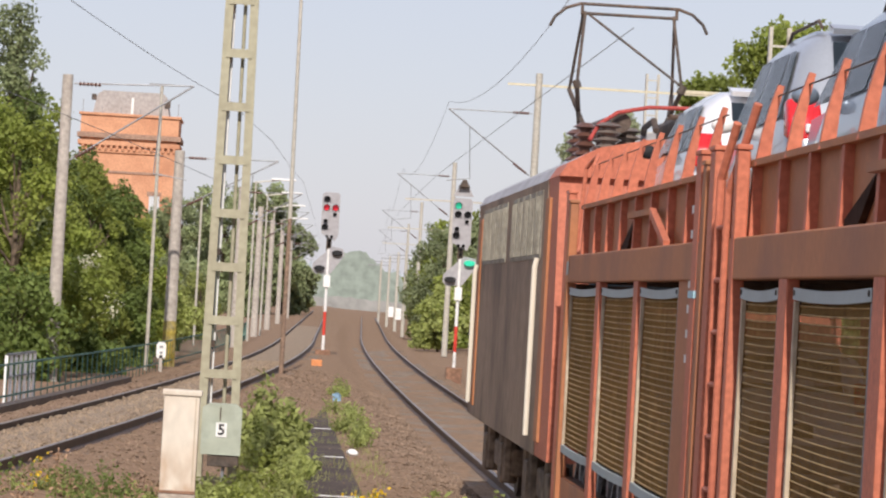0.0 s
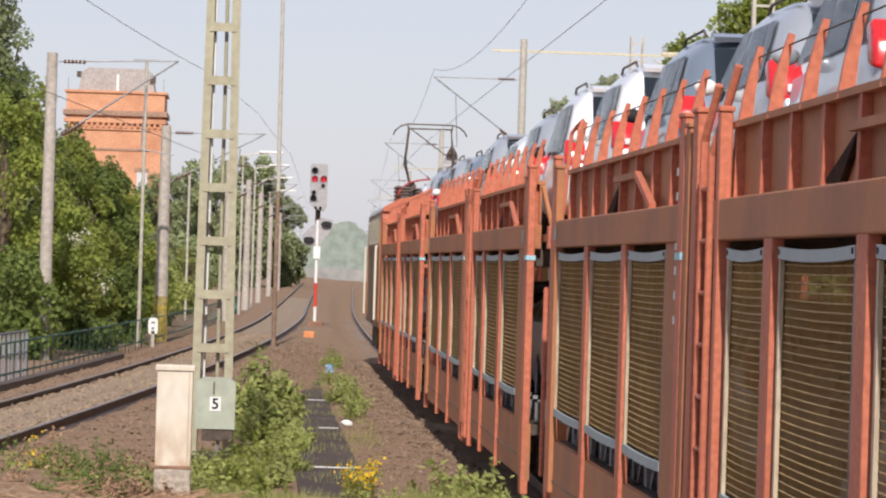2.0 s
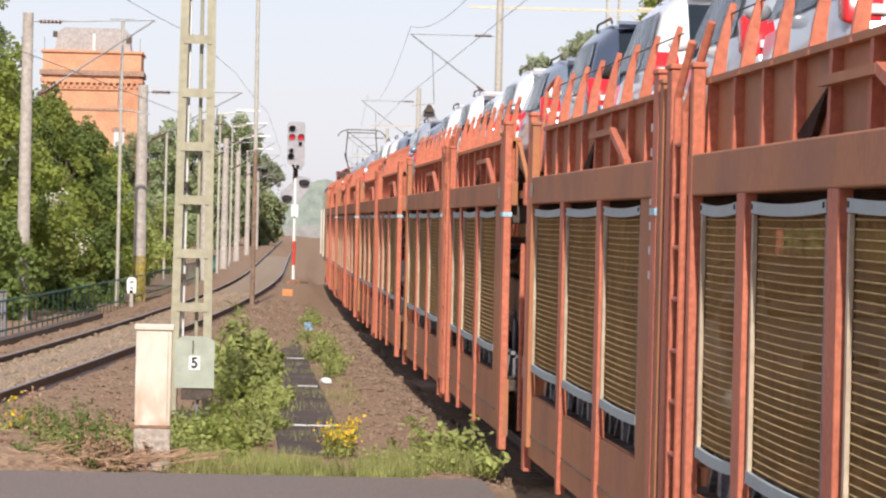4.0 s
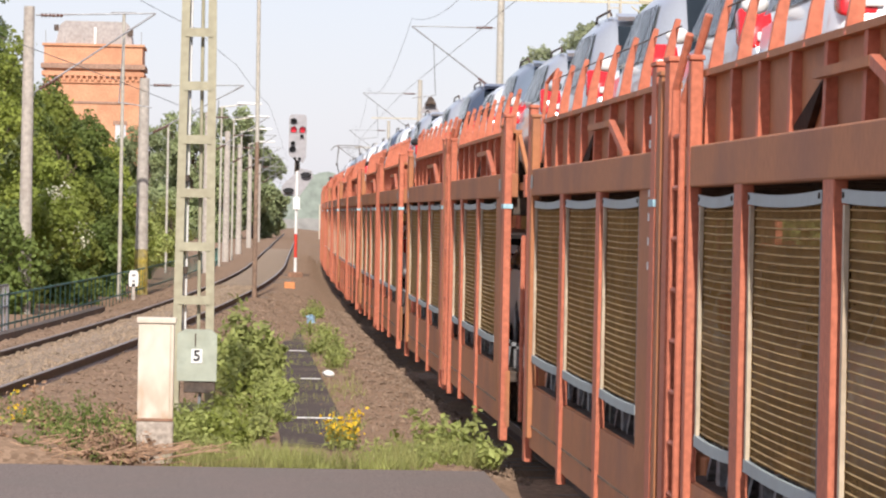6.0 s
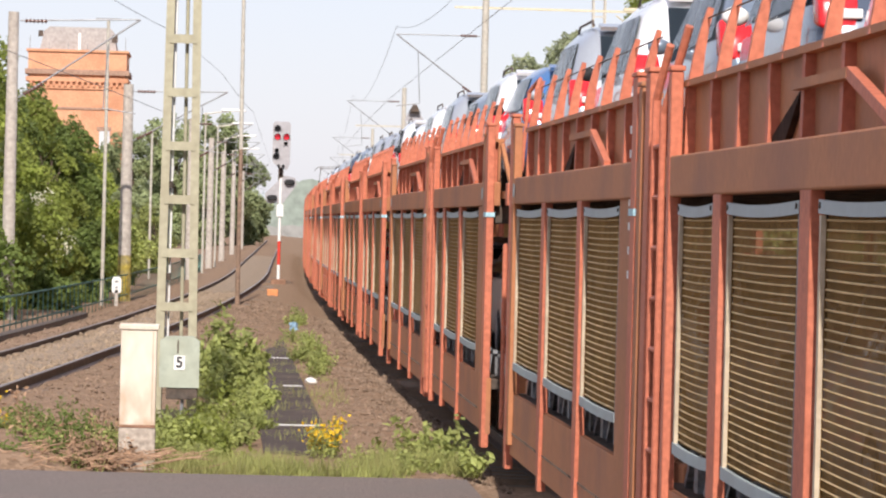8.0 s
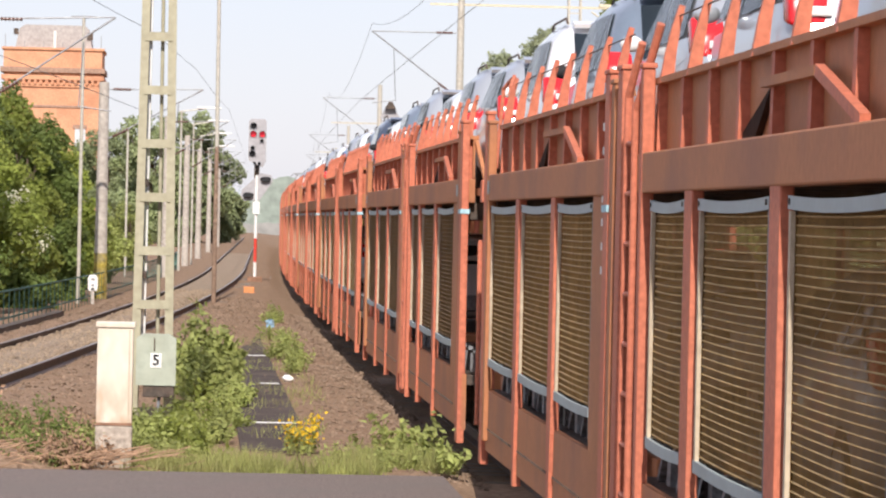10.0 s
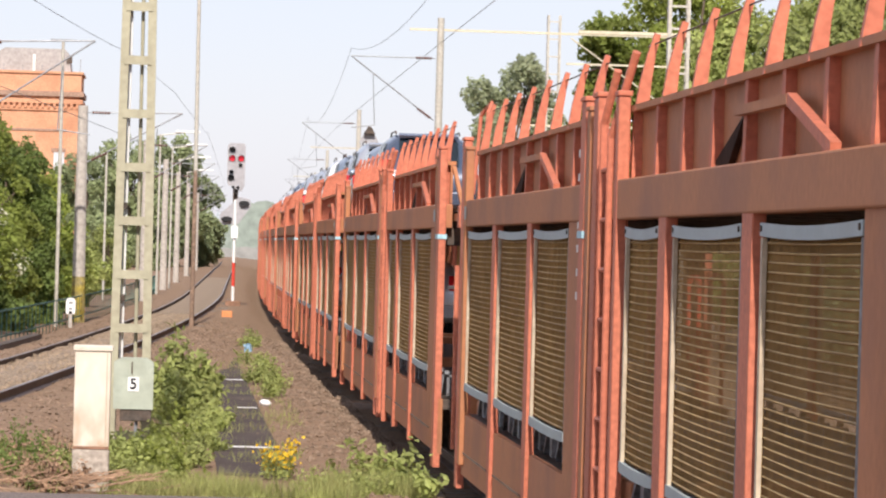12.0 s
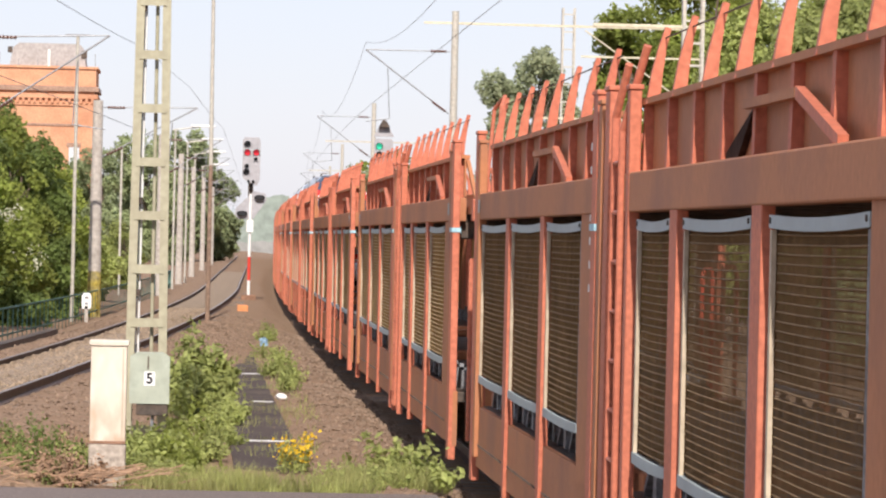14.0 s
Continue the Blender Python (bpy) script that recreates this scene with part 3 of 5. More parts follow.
signal(2.02, 140, -0.1, 0.98, "red", False, "light signal with red lamps on a red and white post")
signal(6.45, 130, -0.3, 0.98, "green", True, "light signal with green lamps and triangular top indicator")
e = tagged(empty("signal_box", 1.55, 119, -0.03), "small orange box on a short post", "equipment box")
part("casing", box(B(), -0.17, 0.17, -0.12, 0.12, 0.05, 0.48, 0.02), ORANGE_BOX, e)
part("foot", box(B(), -0.1, 0.1, -0.08, 0.08, -0.1, 0.05), STONE, e)

# ---- cabinet and numbered box ----
e = tagged(empty("cable_cabinet", -0.885, 39.9, 0), "tall cream cable cabinet with rust stains on a stone base", "cabinet")
part("plinth", box(B(), -0.19, 0.20, -0.15, 0.15, -0.1, 0.41, 0.015), STONE, e, "rough stone base")
part("casing", box(B(), -0.185, 0.195, -0.14, 0.14, 0.415, 1.45, 0.012), CABINET, e)
part("lid", box(B(), -0.205, 0.215, -0.16, 0.16, 1.45, 1.51, 0.012), CABINET, e)
part("door_edge", box(B(), 0.150, 0.162, -0.146, -0.14, 0.43, 1.43), PALE, e)
part("lower_frame", box(B(), -0.185, 0.195, -0.147, -0.14, 0.415, 0.445), RUST_BOX, e)
e = tagged(empty("switch_box", -0.50, 44.45, 0), "grey-green metal box with a white number plate", "equipment box")
part("casing", prism(B(), ((-0.235, 0.64), (0.235, 0.64), (0.235, 1.19), (0.15, 1.245), (-0.15, 1.245), (-0.235, 1.19)), "y", -0.12, 0.12), BOX_GREEN, e)
part("lower_tray", box(B(), -0.15, 0.22, -0.1, 0.1, 0.50, 0.635, 0.01), STEEL_DARK, e)
part("hasp", rod(B(), (-0.02, -0.13, 1.05), (-0.02, -0.13, 1.2), 0.008), STEEL_DARK, e)
part("cable_pipe", tube(B(), [(0.05, 0, 0.56), (0.03, -0.02, 0.3), (0.07, -0.02, -0.05)], 0.02), STEEL_GREY, e)
plate = part("number_plate", box(B(), -0.066, 0.066, -0.128, -0.122, 0.85, 1.02, 0.003), WHITE, e, "white plate with the number 5")
fc = bpy.data.curves.new("digit", "FONT")
fc.body, fc.size, fc.align_x, fc.align_y, fc.extrude, fc.offset = "5", 0.175, "CENTER", "CENTER", 0.001, 0.004
digit = new("digit", fc)
fc.materials.append(BLACK)
digit.parent = plate
digit.matrix_basis = pose(0, -0.131, 0.935, 90, 0, 0)

# ---- fence, distance board ----
e = tagged(empty("fence"), "low green metal fence in front of the trees", "fence", kind="structure")
proto = None
fy = 66.0
while fy < 175:
    x = left_x(fy) - 2.45
    if proto is None:
        proto = o = part("post", box(B(), -0.011, 0.011, -0.011, 0.011, 0, 0.85), FENCE_GREEN, e)
    else:
        o = share("post", proto, e)
    o.location = (x, fy, 0.12)
    fy += 1.1
for z in (0.32, 0.90):
    part("rail", sweep(B(), ((-0.015, -0.018), (0.015, -0.018), (0.015, 0.018), (-0.015, 0.018)), [(left_x(y) - 2.45, y, z + 0.05) for y in np.arange(66, 176, 3.0)]), FENCE_GREEN, e)
e = tagged(empty("railing"), "white steel railing with a dark top rail", "railing", kind="structure")
for k in range(7):
    y = 71.5 + 0.75 * k
    part("post", box(B(), -0.03, 0.03, -0.03, 0.03, 0, 0.95), WHITE, e).location = (left_x(y) - 2.75, y, 0.12)
for z in (0.98, 0.55):
    part("rail", sweep(B(), ((-0.03, -0.02), (0.03, -0.02), (0.03, 0.02), (-0.03, 0.02)), [(left_x(y) - 2.75, y, z + 0.1) for y in (71.5, 73.5, 76)]), STEEL_GREY, e)
part("kerb", sweep(B(), ((-0.12, -0.2), (0.12, -0.2), (0.12, 0.14), (-0.12, 0.14)), [(left_x(y) - 2.2, y, 0.15) for y in np.arange(55, 92, 3.0)]), STEEL_DARK, tagged(empty("kerb"), "dark low kerb beside the branch track", "kerb", kind="structure"))
e = tagged(empty("distance_marker", -2.93, 103, 0.12), "white distance marker board on a short post", "sign")
part("post", box(B(), -0.045, 0.045, -0.03, 0.03, 0, 0.5), CONCRETE, e)
bd = part("board", prism(B(), ((-0.11, 0.42), (0.11, 0.42), (0.13, 0.5), (0.13, 0.78), (0.08, 0.86), (-0.08, 0.86), (-0.13, 0.78), (-0.13, 0.5)), "y", -0.03, 0.0), WHITE, e)
part("mark", box(B(), -0.05, 0.05, -0.036, -0.031, 0.70, 0.76), STEEL_GREY, bd)
part("mark", box(B(), -0.04, 0.04, -0.036, -0.031, 0.54, 0.60), STEEL_GREY, bd)


# ---- brick tower ----
def tower():
    e = tagged(empty("water_tower", -15.9, 400, -0.2), "square orange brick water tower with a grey sheet roof", "tower")
    h = 5.0
    part("wall", box(B(), -h, h, -h, h, 0, 16.3), BRICK, e)
    for z, o, t, m in ((12.9, 0.10, 0.25, BRICK_DARK), (8.0, 0.10, 0.3, BRICK), (15.6, 0.35, 0.45, BRICK), (16.3, 0.45, 0.5, BRICK_DARK), (16.8, 0.15, 1.7, BRICK), (18.5, 0.35, 0.25, BRICK), (14.9, 0.2, 0.25, BRICK)):
        part("cornice", box(B(), -h - o, h + o, -h - o, h + o, z, z + t, 0.03), m, e)
    proto = None
    for k in range(17):
        o = share("corbel", proto, e) if proto else part("corbel", box(B(), -0.15, 0.15, -0.25, 0.1, -0.45, 0.0), BRICK, e)
        proto = proto or o
        o.location = (-4.8 + 0.6 * k, -h - 0.12, 15.6)
    for s in (-1, 1):
        part("corner_pilaster", box(B(), s * 4.4 - 0.7, s * 4.4 + 0.7, -h - 0.18, -h + 0.1, 0, 14.9), BRICK, e)
    roof = part("roof", prism(B(), ((-4.0, 18.75), (4.0, 18.75), (3.7, 20.6), (3.3, 21.0), (-3.0, 21.0), (-3.6, 20.6)), "y", -4.0, 4.0), TOWER_ROOF, e, "grey sheet-clad roof house")
    part("vent_pipe", box(B(), 0.0, 0.25, -4.2, -4.0, 18.7, 20.4), WHITE, roof)
    part("lamp", box(B(), 3.5, 4.1, -4.1, -3.9, 19.6, 20.3), STEEL_DARK, roof)
    part("lamp", box(B(), -4.2, -3.7, -4.1, -3.9, 20.0, 20.6), STEEL_DARK, roof)
    for k in range(6):
        part("railing_post", box(B(), -5.0 + 2 * k - 0.04, -5.0 + 2 * k + 0.04, -5.1, -5.0, 18.75, 20.0 if k in (0, 5) else 19.4), STEEL_GREY, e)
    for wx in (-1.2, 3.0):
        w = part("window", box(B(), wx - 0.55, wx + 0.55, -h - 0.06, -h + 0.05, 8.7, 10.9), material("pale_window", (0.55, 0.58, 0.6), 0.25), e, "tall pale window")
        part("frame", box(B(), wx - 0.05, wx + 0.05, -h - 0.09, -h - 0.06, 8.7, 10.9), WHITE, w)
        part("arch", box(B(), wx - 0.8, wx + 0.8, -h - 0.12, -h, 10.9, 11.3), BRICK_DARK, e)
    e.scale = (1, 1, 1.075)
    # lower wing with a stepped parapet
    part("wing", prism(B(), ((0.0, 0), (5.6, 0), (5.6, 3.4), (4.6, 4.0), (3.4, 4.9), (2.2, 5.7), (0.8, 6.2), (0.0, 6.2)), "y", -h - 1.5, -h - 0.3), BRICK, e)


tower()


# ---- trees and shrubs ----
def tree(name, x, y, height, crown_r, seed, leaf, label, n=14000, trunk_h=0.3, size=0.11, z0=0.0, tall=1.0, category="tree"):
    rng = np.random.default_rng(seed)
    e = tagged(empty(name, x, y, z0), label, category)
    blobs = []
    count = 46
    for k in range(count):
        f = (k + 0.5) / count
        z = height * (trunk_h + (1 - trunk_h) * f * 0.93)
        wdt = crown_r * (0.35 + 0.9 * math.sin(math.pi * (0.18 + 0.75 * f)) ** 0.9) * tall
        a, d = rng.uniform(0, 6.28), wdt * rng.uniform(0.2, 0.75)
        r = crown_r * rng.uniform(0.20, 0.46) * (1.0 - 0.40 * f)
        blobs.append((d * math.cos(a), d * math.sin(a), z, r, r * rng.uniform(0.8, 1.15)))
    bm = B()
    rod(bm, (0, 0, -0.3), (0, 0, height * 0.75), 0.02 * height, 0.006 * height, 8)
    for b in blobs[::2]:
        rod(bm, (0, 0, b[2] * 0.6), b[:3], 0.006 * height, 0.002 * height, 5)
    part("trunk", bm, BARK, e)
    c, nrm = cloud(rng, blobs, n, 0.3)
    keep = c[:, 2] > 0.02
    me = leaf_mesh("crown", c[keep], nrm[keep] * 0.6 + (0, -0.15, 0.35), size, rng)
    me.materials.append(leaf)
    o = new("crown", me)
    o.parent = e
    return e


GREEN = "full green broadleaf tree beside the railway"
# behind the fence of the branch track
for k, (x, y, h, r) in enumerate(((-6.4, 93, 6.4, 1.9), (-7.6, 100, 7.0, 2.3), (-6.0, 104, 5.6, 1.7), (-5.2, 112, 5.0, 1.5), (-8.5, 112, 7.2, 2.4), (-6.6, 120, 6.2, 2.0), (-5.0, 124, 4.6, 1.6), (-9.8, 125, 7.6, 2.6), (-6.8, 135, 5.6, 2.2))):
    tree("tree", x, y, h * 1.13, r * 1.2, 10 + k, (LEAF_MID, LEAF_DARK)[k % 2] if k not in (0, 4) else LEAF_MID, GREEN, 30000, 0.05, 0.066)
tree("birch", -7.3, 101, 10.4, 2.0, 41, LEAF_GREY, "tall slender birch with drooping grey-green leaves", 34000, 0.1, 0.06, tall=0.8)
for k, (x, y, h, r) in enumerate(((-5.2, 98, 2.6, 1.4), (-4.6, 108, 2.4, 1.3), (-5.9, 88, 2.8, 1.5), (-3.6, 135, 2.6, 1.0), (-3.1, 165, 3.2, 1.2))):
    tree("shrub", x, y, h, r, 60 + k, LEAF_DARK if k < 3 else LEAF_WEED, "dense green shrub behind the fence", 7000, 0.05, 0.07, category="shrub")
# far clump beyond the lamp posts
for k, (x, y, h, r) in enumerate(((-4.5, 330, 12.0, 3.8), (-0.9, 345, 12.6, 3.6), (-9.0, 360, 11.0, 4.2), (-14, 340, 9.0, 4.0), (-1.8, 300, 6.0, 2.2), (0.9, 352, 11.2, 3.0))):
    tree("tree", x, y, h, r, 80 + k, LEAF_GREY, "large grey-green tree in the haze beyond the lamp posts", 30000, 0.08, 0.15)
# bushes along the main line, past the signals
for k, (x, y, h, r) in enumerate(((9.2, 205, 3.4, 1.6), (10.6, 215, 4.2, 2.0), (12.0, 232, 4.6, 2.2), (11.0, 255, 4.4, 2.2), (13.5, 262, 5.6, 2.6), (14.5, 225, 6.5, 2.6), (13.0, 200, 5.4, 2.2))):
    tree("shrub", x, y, h, r, 180 + k, (LEAF_WEED, LEAF_MID)[k % 2], "broad green bush along the main line", 8000, 0.03, 0.12, z0=-0.2, category="shrub")
# beyond the train
for k, (x, y, h, r, m) in enumerate(((15.8, 180, 12.2, 2.9, LEAF_PALE), (15.6, 135, 11.8, 3.0, LEAF_MID), (19.0, 140, 14.5, 3.8, LEAF_MID), (18.0, 118, 10.8, 3.4, LEAF_WEED), (17.5, 100, 9.4, 3.2, LEAF_WEED), (21.0, 120, 12.0, 3.4, LEAF_MID), (19.5, 108, 11.3, 3.5, LEAF_WEED), (22.0, 106, 12.5, 3.8, LEAF_MID), (20.0, 95, 10.3, 3.0, LEAF_MID), (17.0, 84, 8.0, 2.6, LEAF_GREY), (11.5, 250, 8.0, 2.6, LEAF_GREY))):
    tree("tree", x, y, h, r, 100 + k, m, "leafy tree rising beyond the train", 60000 if k < 9 else 16000, 0.1, 0.10)
for k in range(9):
    tree("tree", 16.0 + 1.5 * (k % 3) + k * 0.9, 300 + 35 * k, 9 + 2 * (k % 2), 4.0, 120 + k, LEAF_MID if k % 2 else LEAF_GREY, "distant green tree along the line", 6000, 0.05, 0.25)
def distance():
    """The hazy end of the view: plain uneven skylines far behind everything, their haze painted as glow."""
    for far, base, hill, glow, label in ((600, 1.4, 0.0, (0.31, 0.275, 0.25), "low skyline of far yards and hedges in painted brownish haze"), (760, 5.0, 6.0, (0.25, 0.285, 0.23), "skyline of distant trees with painted grey-green haze"), (1500, 13.0, 0.0, (0.47, 0.50, 0.53), "pale skyline with painted haze at the end of the view")):
        m = bpy.data.materials.new("painted_haze_glow")
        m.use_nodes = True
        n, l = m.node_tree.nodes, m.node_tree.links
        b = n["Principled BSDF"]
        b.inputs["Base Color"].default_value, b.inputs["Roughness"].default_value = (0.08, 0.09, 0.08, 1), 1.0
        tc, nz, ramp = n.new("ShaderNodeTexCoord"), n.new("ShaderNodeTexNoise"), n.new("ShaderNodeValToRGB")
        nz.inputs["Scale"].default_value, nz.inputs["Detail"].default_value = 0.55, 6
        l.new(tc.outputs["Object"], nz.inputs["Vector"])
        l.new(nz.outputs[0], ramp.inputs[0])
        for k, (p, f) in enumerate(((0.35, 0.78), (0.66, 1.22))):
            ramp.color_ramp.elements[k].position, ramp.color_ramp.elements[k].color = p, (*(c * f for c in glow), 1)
        # the skylines emit their mottled colour, which stands in for haze
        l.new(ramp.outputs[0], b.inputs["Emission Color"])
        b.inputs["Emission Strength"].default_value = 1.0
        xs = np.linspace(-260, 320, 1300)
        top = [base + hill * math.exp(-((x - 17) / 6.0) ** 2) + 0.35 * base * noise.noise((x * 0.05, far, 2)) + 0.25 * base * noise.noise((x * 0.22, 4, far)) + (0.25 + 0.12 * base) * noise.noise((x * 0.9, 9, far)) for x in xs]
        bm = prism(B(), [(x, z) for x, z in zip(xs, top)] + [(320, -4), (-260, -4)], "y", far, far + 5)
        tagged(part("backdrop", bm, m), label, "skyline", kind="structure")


distance()


# ---- the train ----
PITCH, HALF = 27.0, 1.45
FRONT0, SPEED = 35.7, 27.1


def corrugated(y0, y1, z0, z1, ribs=30, x=-HALF + 0.02):
    """A see-through side sheet: close upright mesh strips held by proud horizontal ribs that sag a little."""
    verts, faces, mats = [], [], []
    for k in range(int((y1 - y0) / 0.02)):
        a, n = y0 + 0.02 * k, len(verts)
        ring = ((x, a), (x + 0.0016, a), (x + 0.0016, a + 0.004), (x, a + 0.004))
        verts += [(px, py, z0) for px, py in ring] + [(px, py, z1) for px, py in ring]
        faces += [(n + i, n + (i + 1) % 4, n + 4 + (i + 1) % 4, n + 4 + i) for i in range(4)]
        mats += [0] * 4
        if k:
            faces.append((n - 1, n - 2, n + 5, n + 4))
            mats.append(0)
    cols = 9
    first_rib = len(verts)
    faces.append((0, 1, first_rib))
    mats.append(0)
    for r in range(ribs):
        z, n = z0 + (z1 - z0) * (r + 0.5) / ribs, len(verts)
        for i in range(cols):
            f = i / (cols - 1)
            bow = 4 * f * (1 - f)
            for dx, dz in ((-0.003, -0.0055), (-0.011, -0.0015), (-0.011, 0.0015), (-0.003, 0.0055)):
                verts.append((x + dx - 0.004 * bow, y0 + (y1 - y0) * f, z + dz - 0.006 * bow))
        for i in range(cols - 1):
            for q in range(4):
                a, b = n + 4 * i + q, n + 4 * i + (q + 1) % 4
                faces.append((a, b, b + 4, a + 4))
                mats.append(1)
        if r:
            below = n - 4 * cols
            faces.append((below + 3, below + 2, n + 1, n))
            mats.append(0)
    me = bpy.data.meshes.new("sheet")
    me.from_pydata(verts, [], faces)
    bm = B()
    bm.from_mesh(me)
    bpy.data.meshes.remove(me)
    for f, m in zip(bm.faces, mats):
        f.material_index = m
    bmesh.ops.recalc_face_normals(bm, faces=bm.faces)
    return bm


def curved_band(y0, y1, z, h, x, dip):
    dip *= 0.5
    bm = B()
    pts = [(y0 + (y1 - y0) * k / 8, z - dip * 4 * (k / 8) * (1 - k / 8)) for k in range(9)]
    outline = [(p[0], p[1]) for p in pts] + [(p[0], p[1] + h) for p in reversed(pts)]
    return prism(bm, outline, "x", x - 0.012, x + 0.012)


def wagon_unit(kind, x=0):
    """One two-axle double-deck car carrier. Local y runs backwards from the front curtain edge of its pair (negated)."""
    front = kind == "front"
    e = empty("car_carrier_wagon")
    tagged(e, "faded red double-deck car carrier wagon with brown corrugated mesh sides", "railway wagon", "wagons of the train")
    if front:
        panels, ya, yb, thick = ((0.0, 3.0), (3.5, 6.4), (6.9, 9.5)), -0.6, 11.1, (9.5, 10.5)
    else:
        panels, ya, yb, thick = ((13.1, 14.7), (15.4, 18.0), (18.7, 21.4)), 11.9, 23.2, (21.4, 22.5)
    L = -HALF
    for s in (-1, 1):
        m = Matrix.Diagonal((1, 1, 1, 1)) if s < 0 else Matrix.Rotation(math.pi, 4, "Z")
        def P(name, bm, mat, label="", parent=e):
            """Mirror the left side's piece to the right side."""
            if s > 0:
                bmesh.ops.scale(bm, vec=(-1, 1, 1), verts=bm.verts)
                bmesh.ops.reverse_faces(bm, faces=bm.faces)
            bmesh.ops.scale(bm, vec=(1, -1, 1), verts=bm.verts)
            bmesh.ops.reverse_faces(bm, faces=bm.faces)
            return part(name, bm, mat, parent, label)
        near_side = s < 0
        for a, b in panels:
            pan = P("side_panel", corrugated(a, b, 1.31, 2.74), SHEET, "corrugated perforated sheet, brown and dusty")
            pan.data.materials.append(RIDGE_LIT)
            P("top_band", curved_band(a - 0.04, b + 0.04, 2.748, 0.066, L - 0.012, 0.04), BAND, "", pan)
            P("bottom_band", curved_band(a - 0.04, b + 0.04, 1.245, 0.07, L - 0.012, 0.03), BAND, "", pan)
            P("edge_strip", box(B(), L - 0.018, L + 0.006, a - 0.04, a + 0.02, 1.30, 2.74), PALE, "", pan)
            if not near_side:
                continue
            P("edge_frame", box(B(), L - 0.012, L + 0.008, b - 0.05, b + 0.03, 1.30, 2.74), GEAR, "dark grey edge frame", pan)
            for q in (a + 0.02, b - 0.02):
                P("bolt", rod(B(), (L - 0.032, q, 2.785), (L - 0.02, q, 2.785), 0.016, n=6), STEEL_DARK, "", pan)
        posts = [(a[1] + b[0]) / 2 for a, b in zip(panels[:-1], panels[1:])]
        for q in posts:
            bm = B()
            box(bm, L - 0.042, L + 0.03, q - 0.17, q + 0.17, 0.95, 2.87, 0.008)
            prism(bm, ((q - 0.17, 0.95), (q + 0.17, 0.95), (q + 0.12, 0.30), (q - 0.04, 0.30)), "x", L - 0.042, L + 0.03)
            P("post", bm, RED)
        # upper girder and its stiffened plate
        P("girder", box(B(), L - 0.05, L + 0.10, ya + 0.35, yb - 0.1, 2.86, 3.12, 0.012), RED_SHADED_DIRTY, "broad brown-red girder")
        y0, y1 = ya + 0.75, yb - 0.55
        bm = B()
        box(bm, L + 0.10, L + 0.125, y0, y1, 3.12, 3.56)
        box(bm, L + 0.03, L + 0.16, y0, y1, 3.56, 3.60)
        P("upper_plate", bm, RED_SHADED_DIRTY)
        n = 9 if near_side else 3
        for k in range(n):
            q = y0 + 0.15 + (y1 - y0 - 0.3) * k / (n - 1)
            P("stiffener", prism(B(), ((L + 0.10, 3.12), (L + 0.035, 3.12), (L + 0.045, 3.58), (L + 0.10, 3.58)), "y", q - 0.05, q + 0.05), RED)
        q0, q1 = y0 + (y1 - y0) * 0.49, y0 + (y1 - y0) * 0.66
        if near_side:
            bm = B()
            beam(bm, (L + 0.02, q0, 3.40), (L + 0.02, q1, 3.40), 0.055, 0.05)
            P("brace_bar", bm, RED_SHADED_DIRTY)
            P("brace", beam(B(), (L + 0.02, q1, 3.40), (L - 0.0, q1 + 1.35, 3.13), 0.05, 0.06), RED)
            # dark wedge shaped like the shade under the brace's far leg
            P("gusset", prism(B(), ((q0 - 1.25, 3.125), (q0 - 0.62, 3.125), (q0 - 0.06, 3.39)), "x", L + 0.06, L + 0.097), PAINTED_SHADE, "dark wedge of painted shade beside the brace")
        posts_up = 8
        for k in range(posts_up):
            q = y0 + 0.35 + (y1 - y0 - 0.7) * k / (posts_up - 1)
            bm = B()
            prism(bm, ((L + 0.025, 3.56), (L + 0.112, 3.56), (L + 0.128, 3.76), (L + 0.150, 3.92), (L + 0.178, 4.05), (L + 0.142, 4.06), (L + 0.098, 3.92), (L + 0.058, 3.76)), "y", q - 0.03, q + 0.03)
            P("guard_post", bm, RED)
        P("guard_wire", tube(B(), [(L + 0.145, y0, 3.99), (L + 0.145, y1, 3.99)], 0.006, 5), STEEL_DARK)
        # lower sill and what shows above it
        bm = B()
        box(bm, L - 0.01, L + 0.04, ya + 0.1, yb, 0.40, 1.00)
        P("sill", bm, RED_SHADED_DIRTY, "brown-red sill plate")
        bm = B()
        q = ya + 0.4
        while q < yb - 0.3:
            bmesh.ops.create_cube(bm, size=1, matrix=Matrix.Translation((L - 0.014, q, 0.62)) @ Matrix.Diagonal((0.01, 0.05, 0.02, 1)))
            q += 0.16
        P("slotting", bm, STEEL_DARK)["kind"] = "stuff"
        bm = B()
        q = ya + 0.9
        while q < yb - 0.8:
            beam(bm, (L + 0.12, q, 1.03), (L + 0.12, q + 0.35, 1.27), 0.05, 0.05)
            box(bm, L + 0.10, L + 0.30, q + 0.45, q + 0.62, 1.02, 1.22)
            q += 0.95
        P("deck_gear", bm, GEAR, "grey levers and springs")["kind"] = "stuff"
        # end posts
        if front:
            ends = ((ya, ya + 0.28, RED, 3.72, 0.25), (ya + 0.34, ya + 0.56, RED_SHADED_DIRTY, 3.62, 0.5), (10.55, 10.85, RED, 3.70, 0.25), (10.95, 11.15, RED_SHADED_DIRTY, 3.62, 0.5))
        else:
            ends = ((22.85, 23.2, RED, 3.72, 0.25), (22.5, 22.8, RED_SHADED_DIRTY, 3.62, 0.5), (11.35, 11.62, RED, 3.70, 0.25), (12.66, 12.82, RED, 3.66, 0.25))
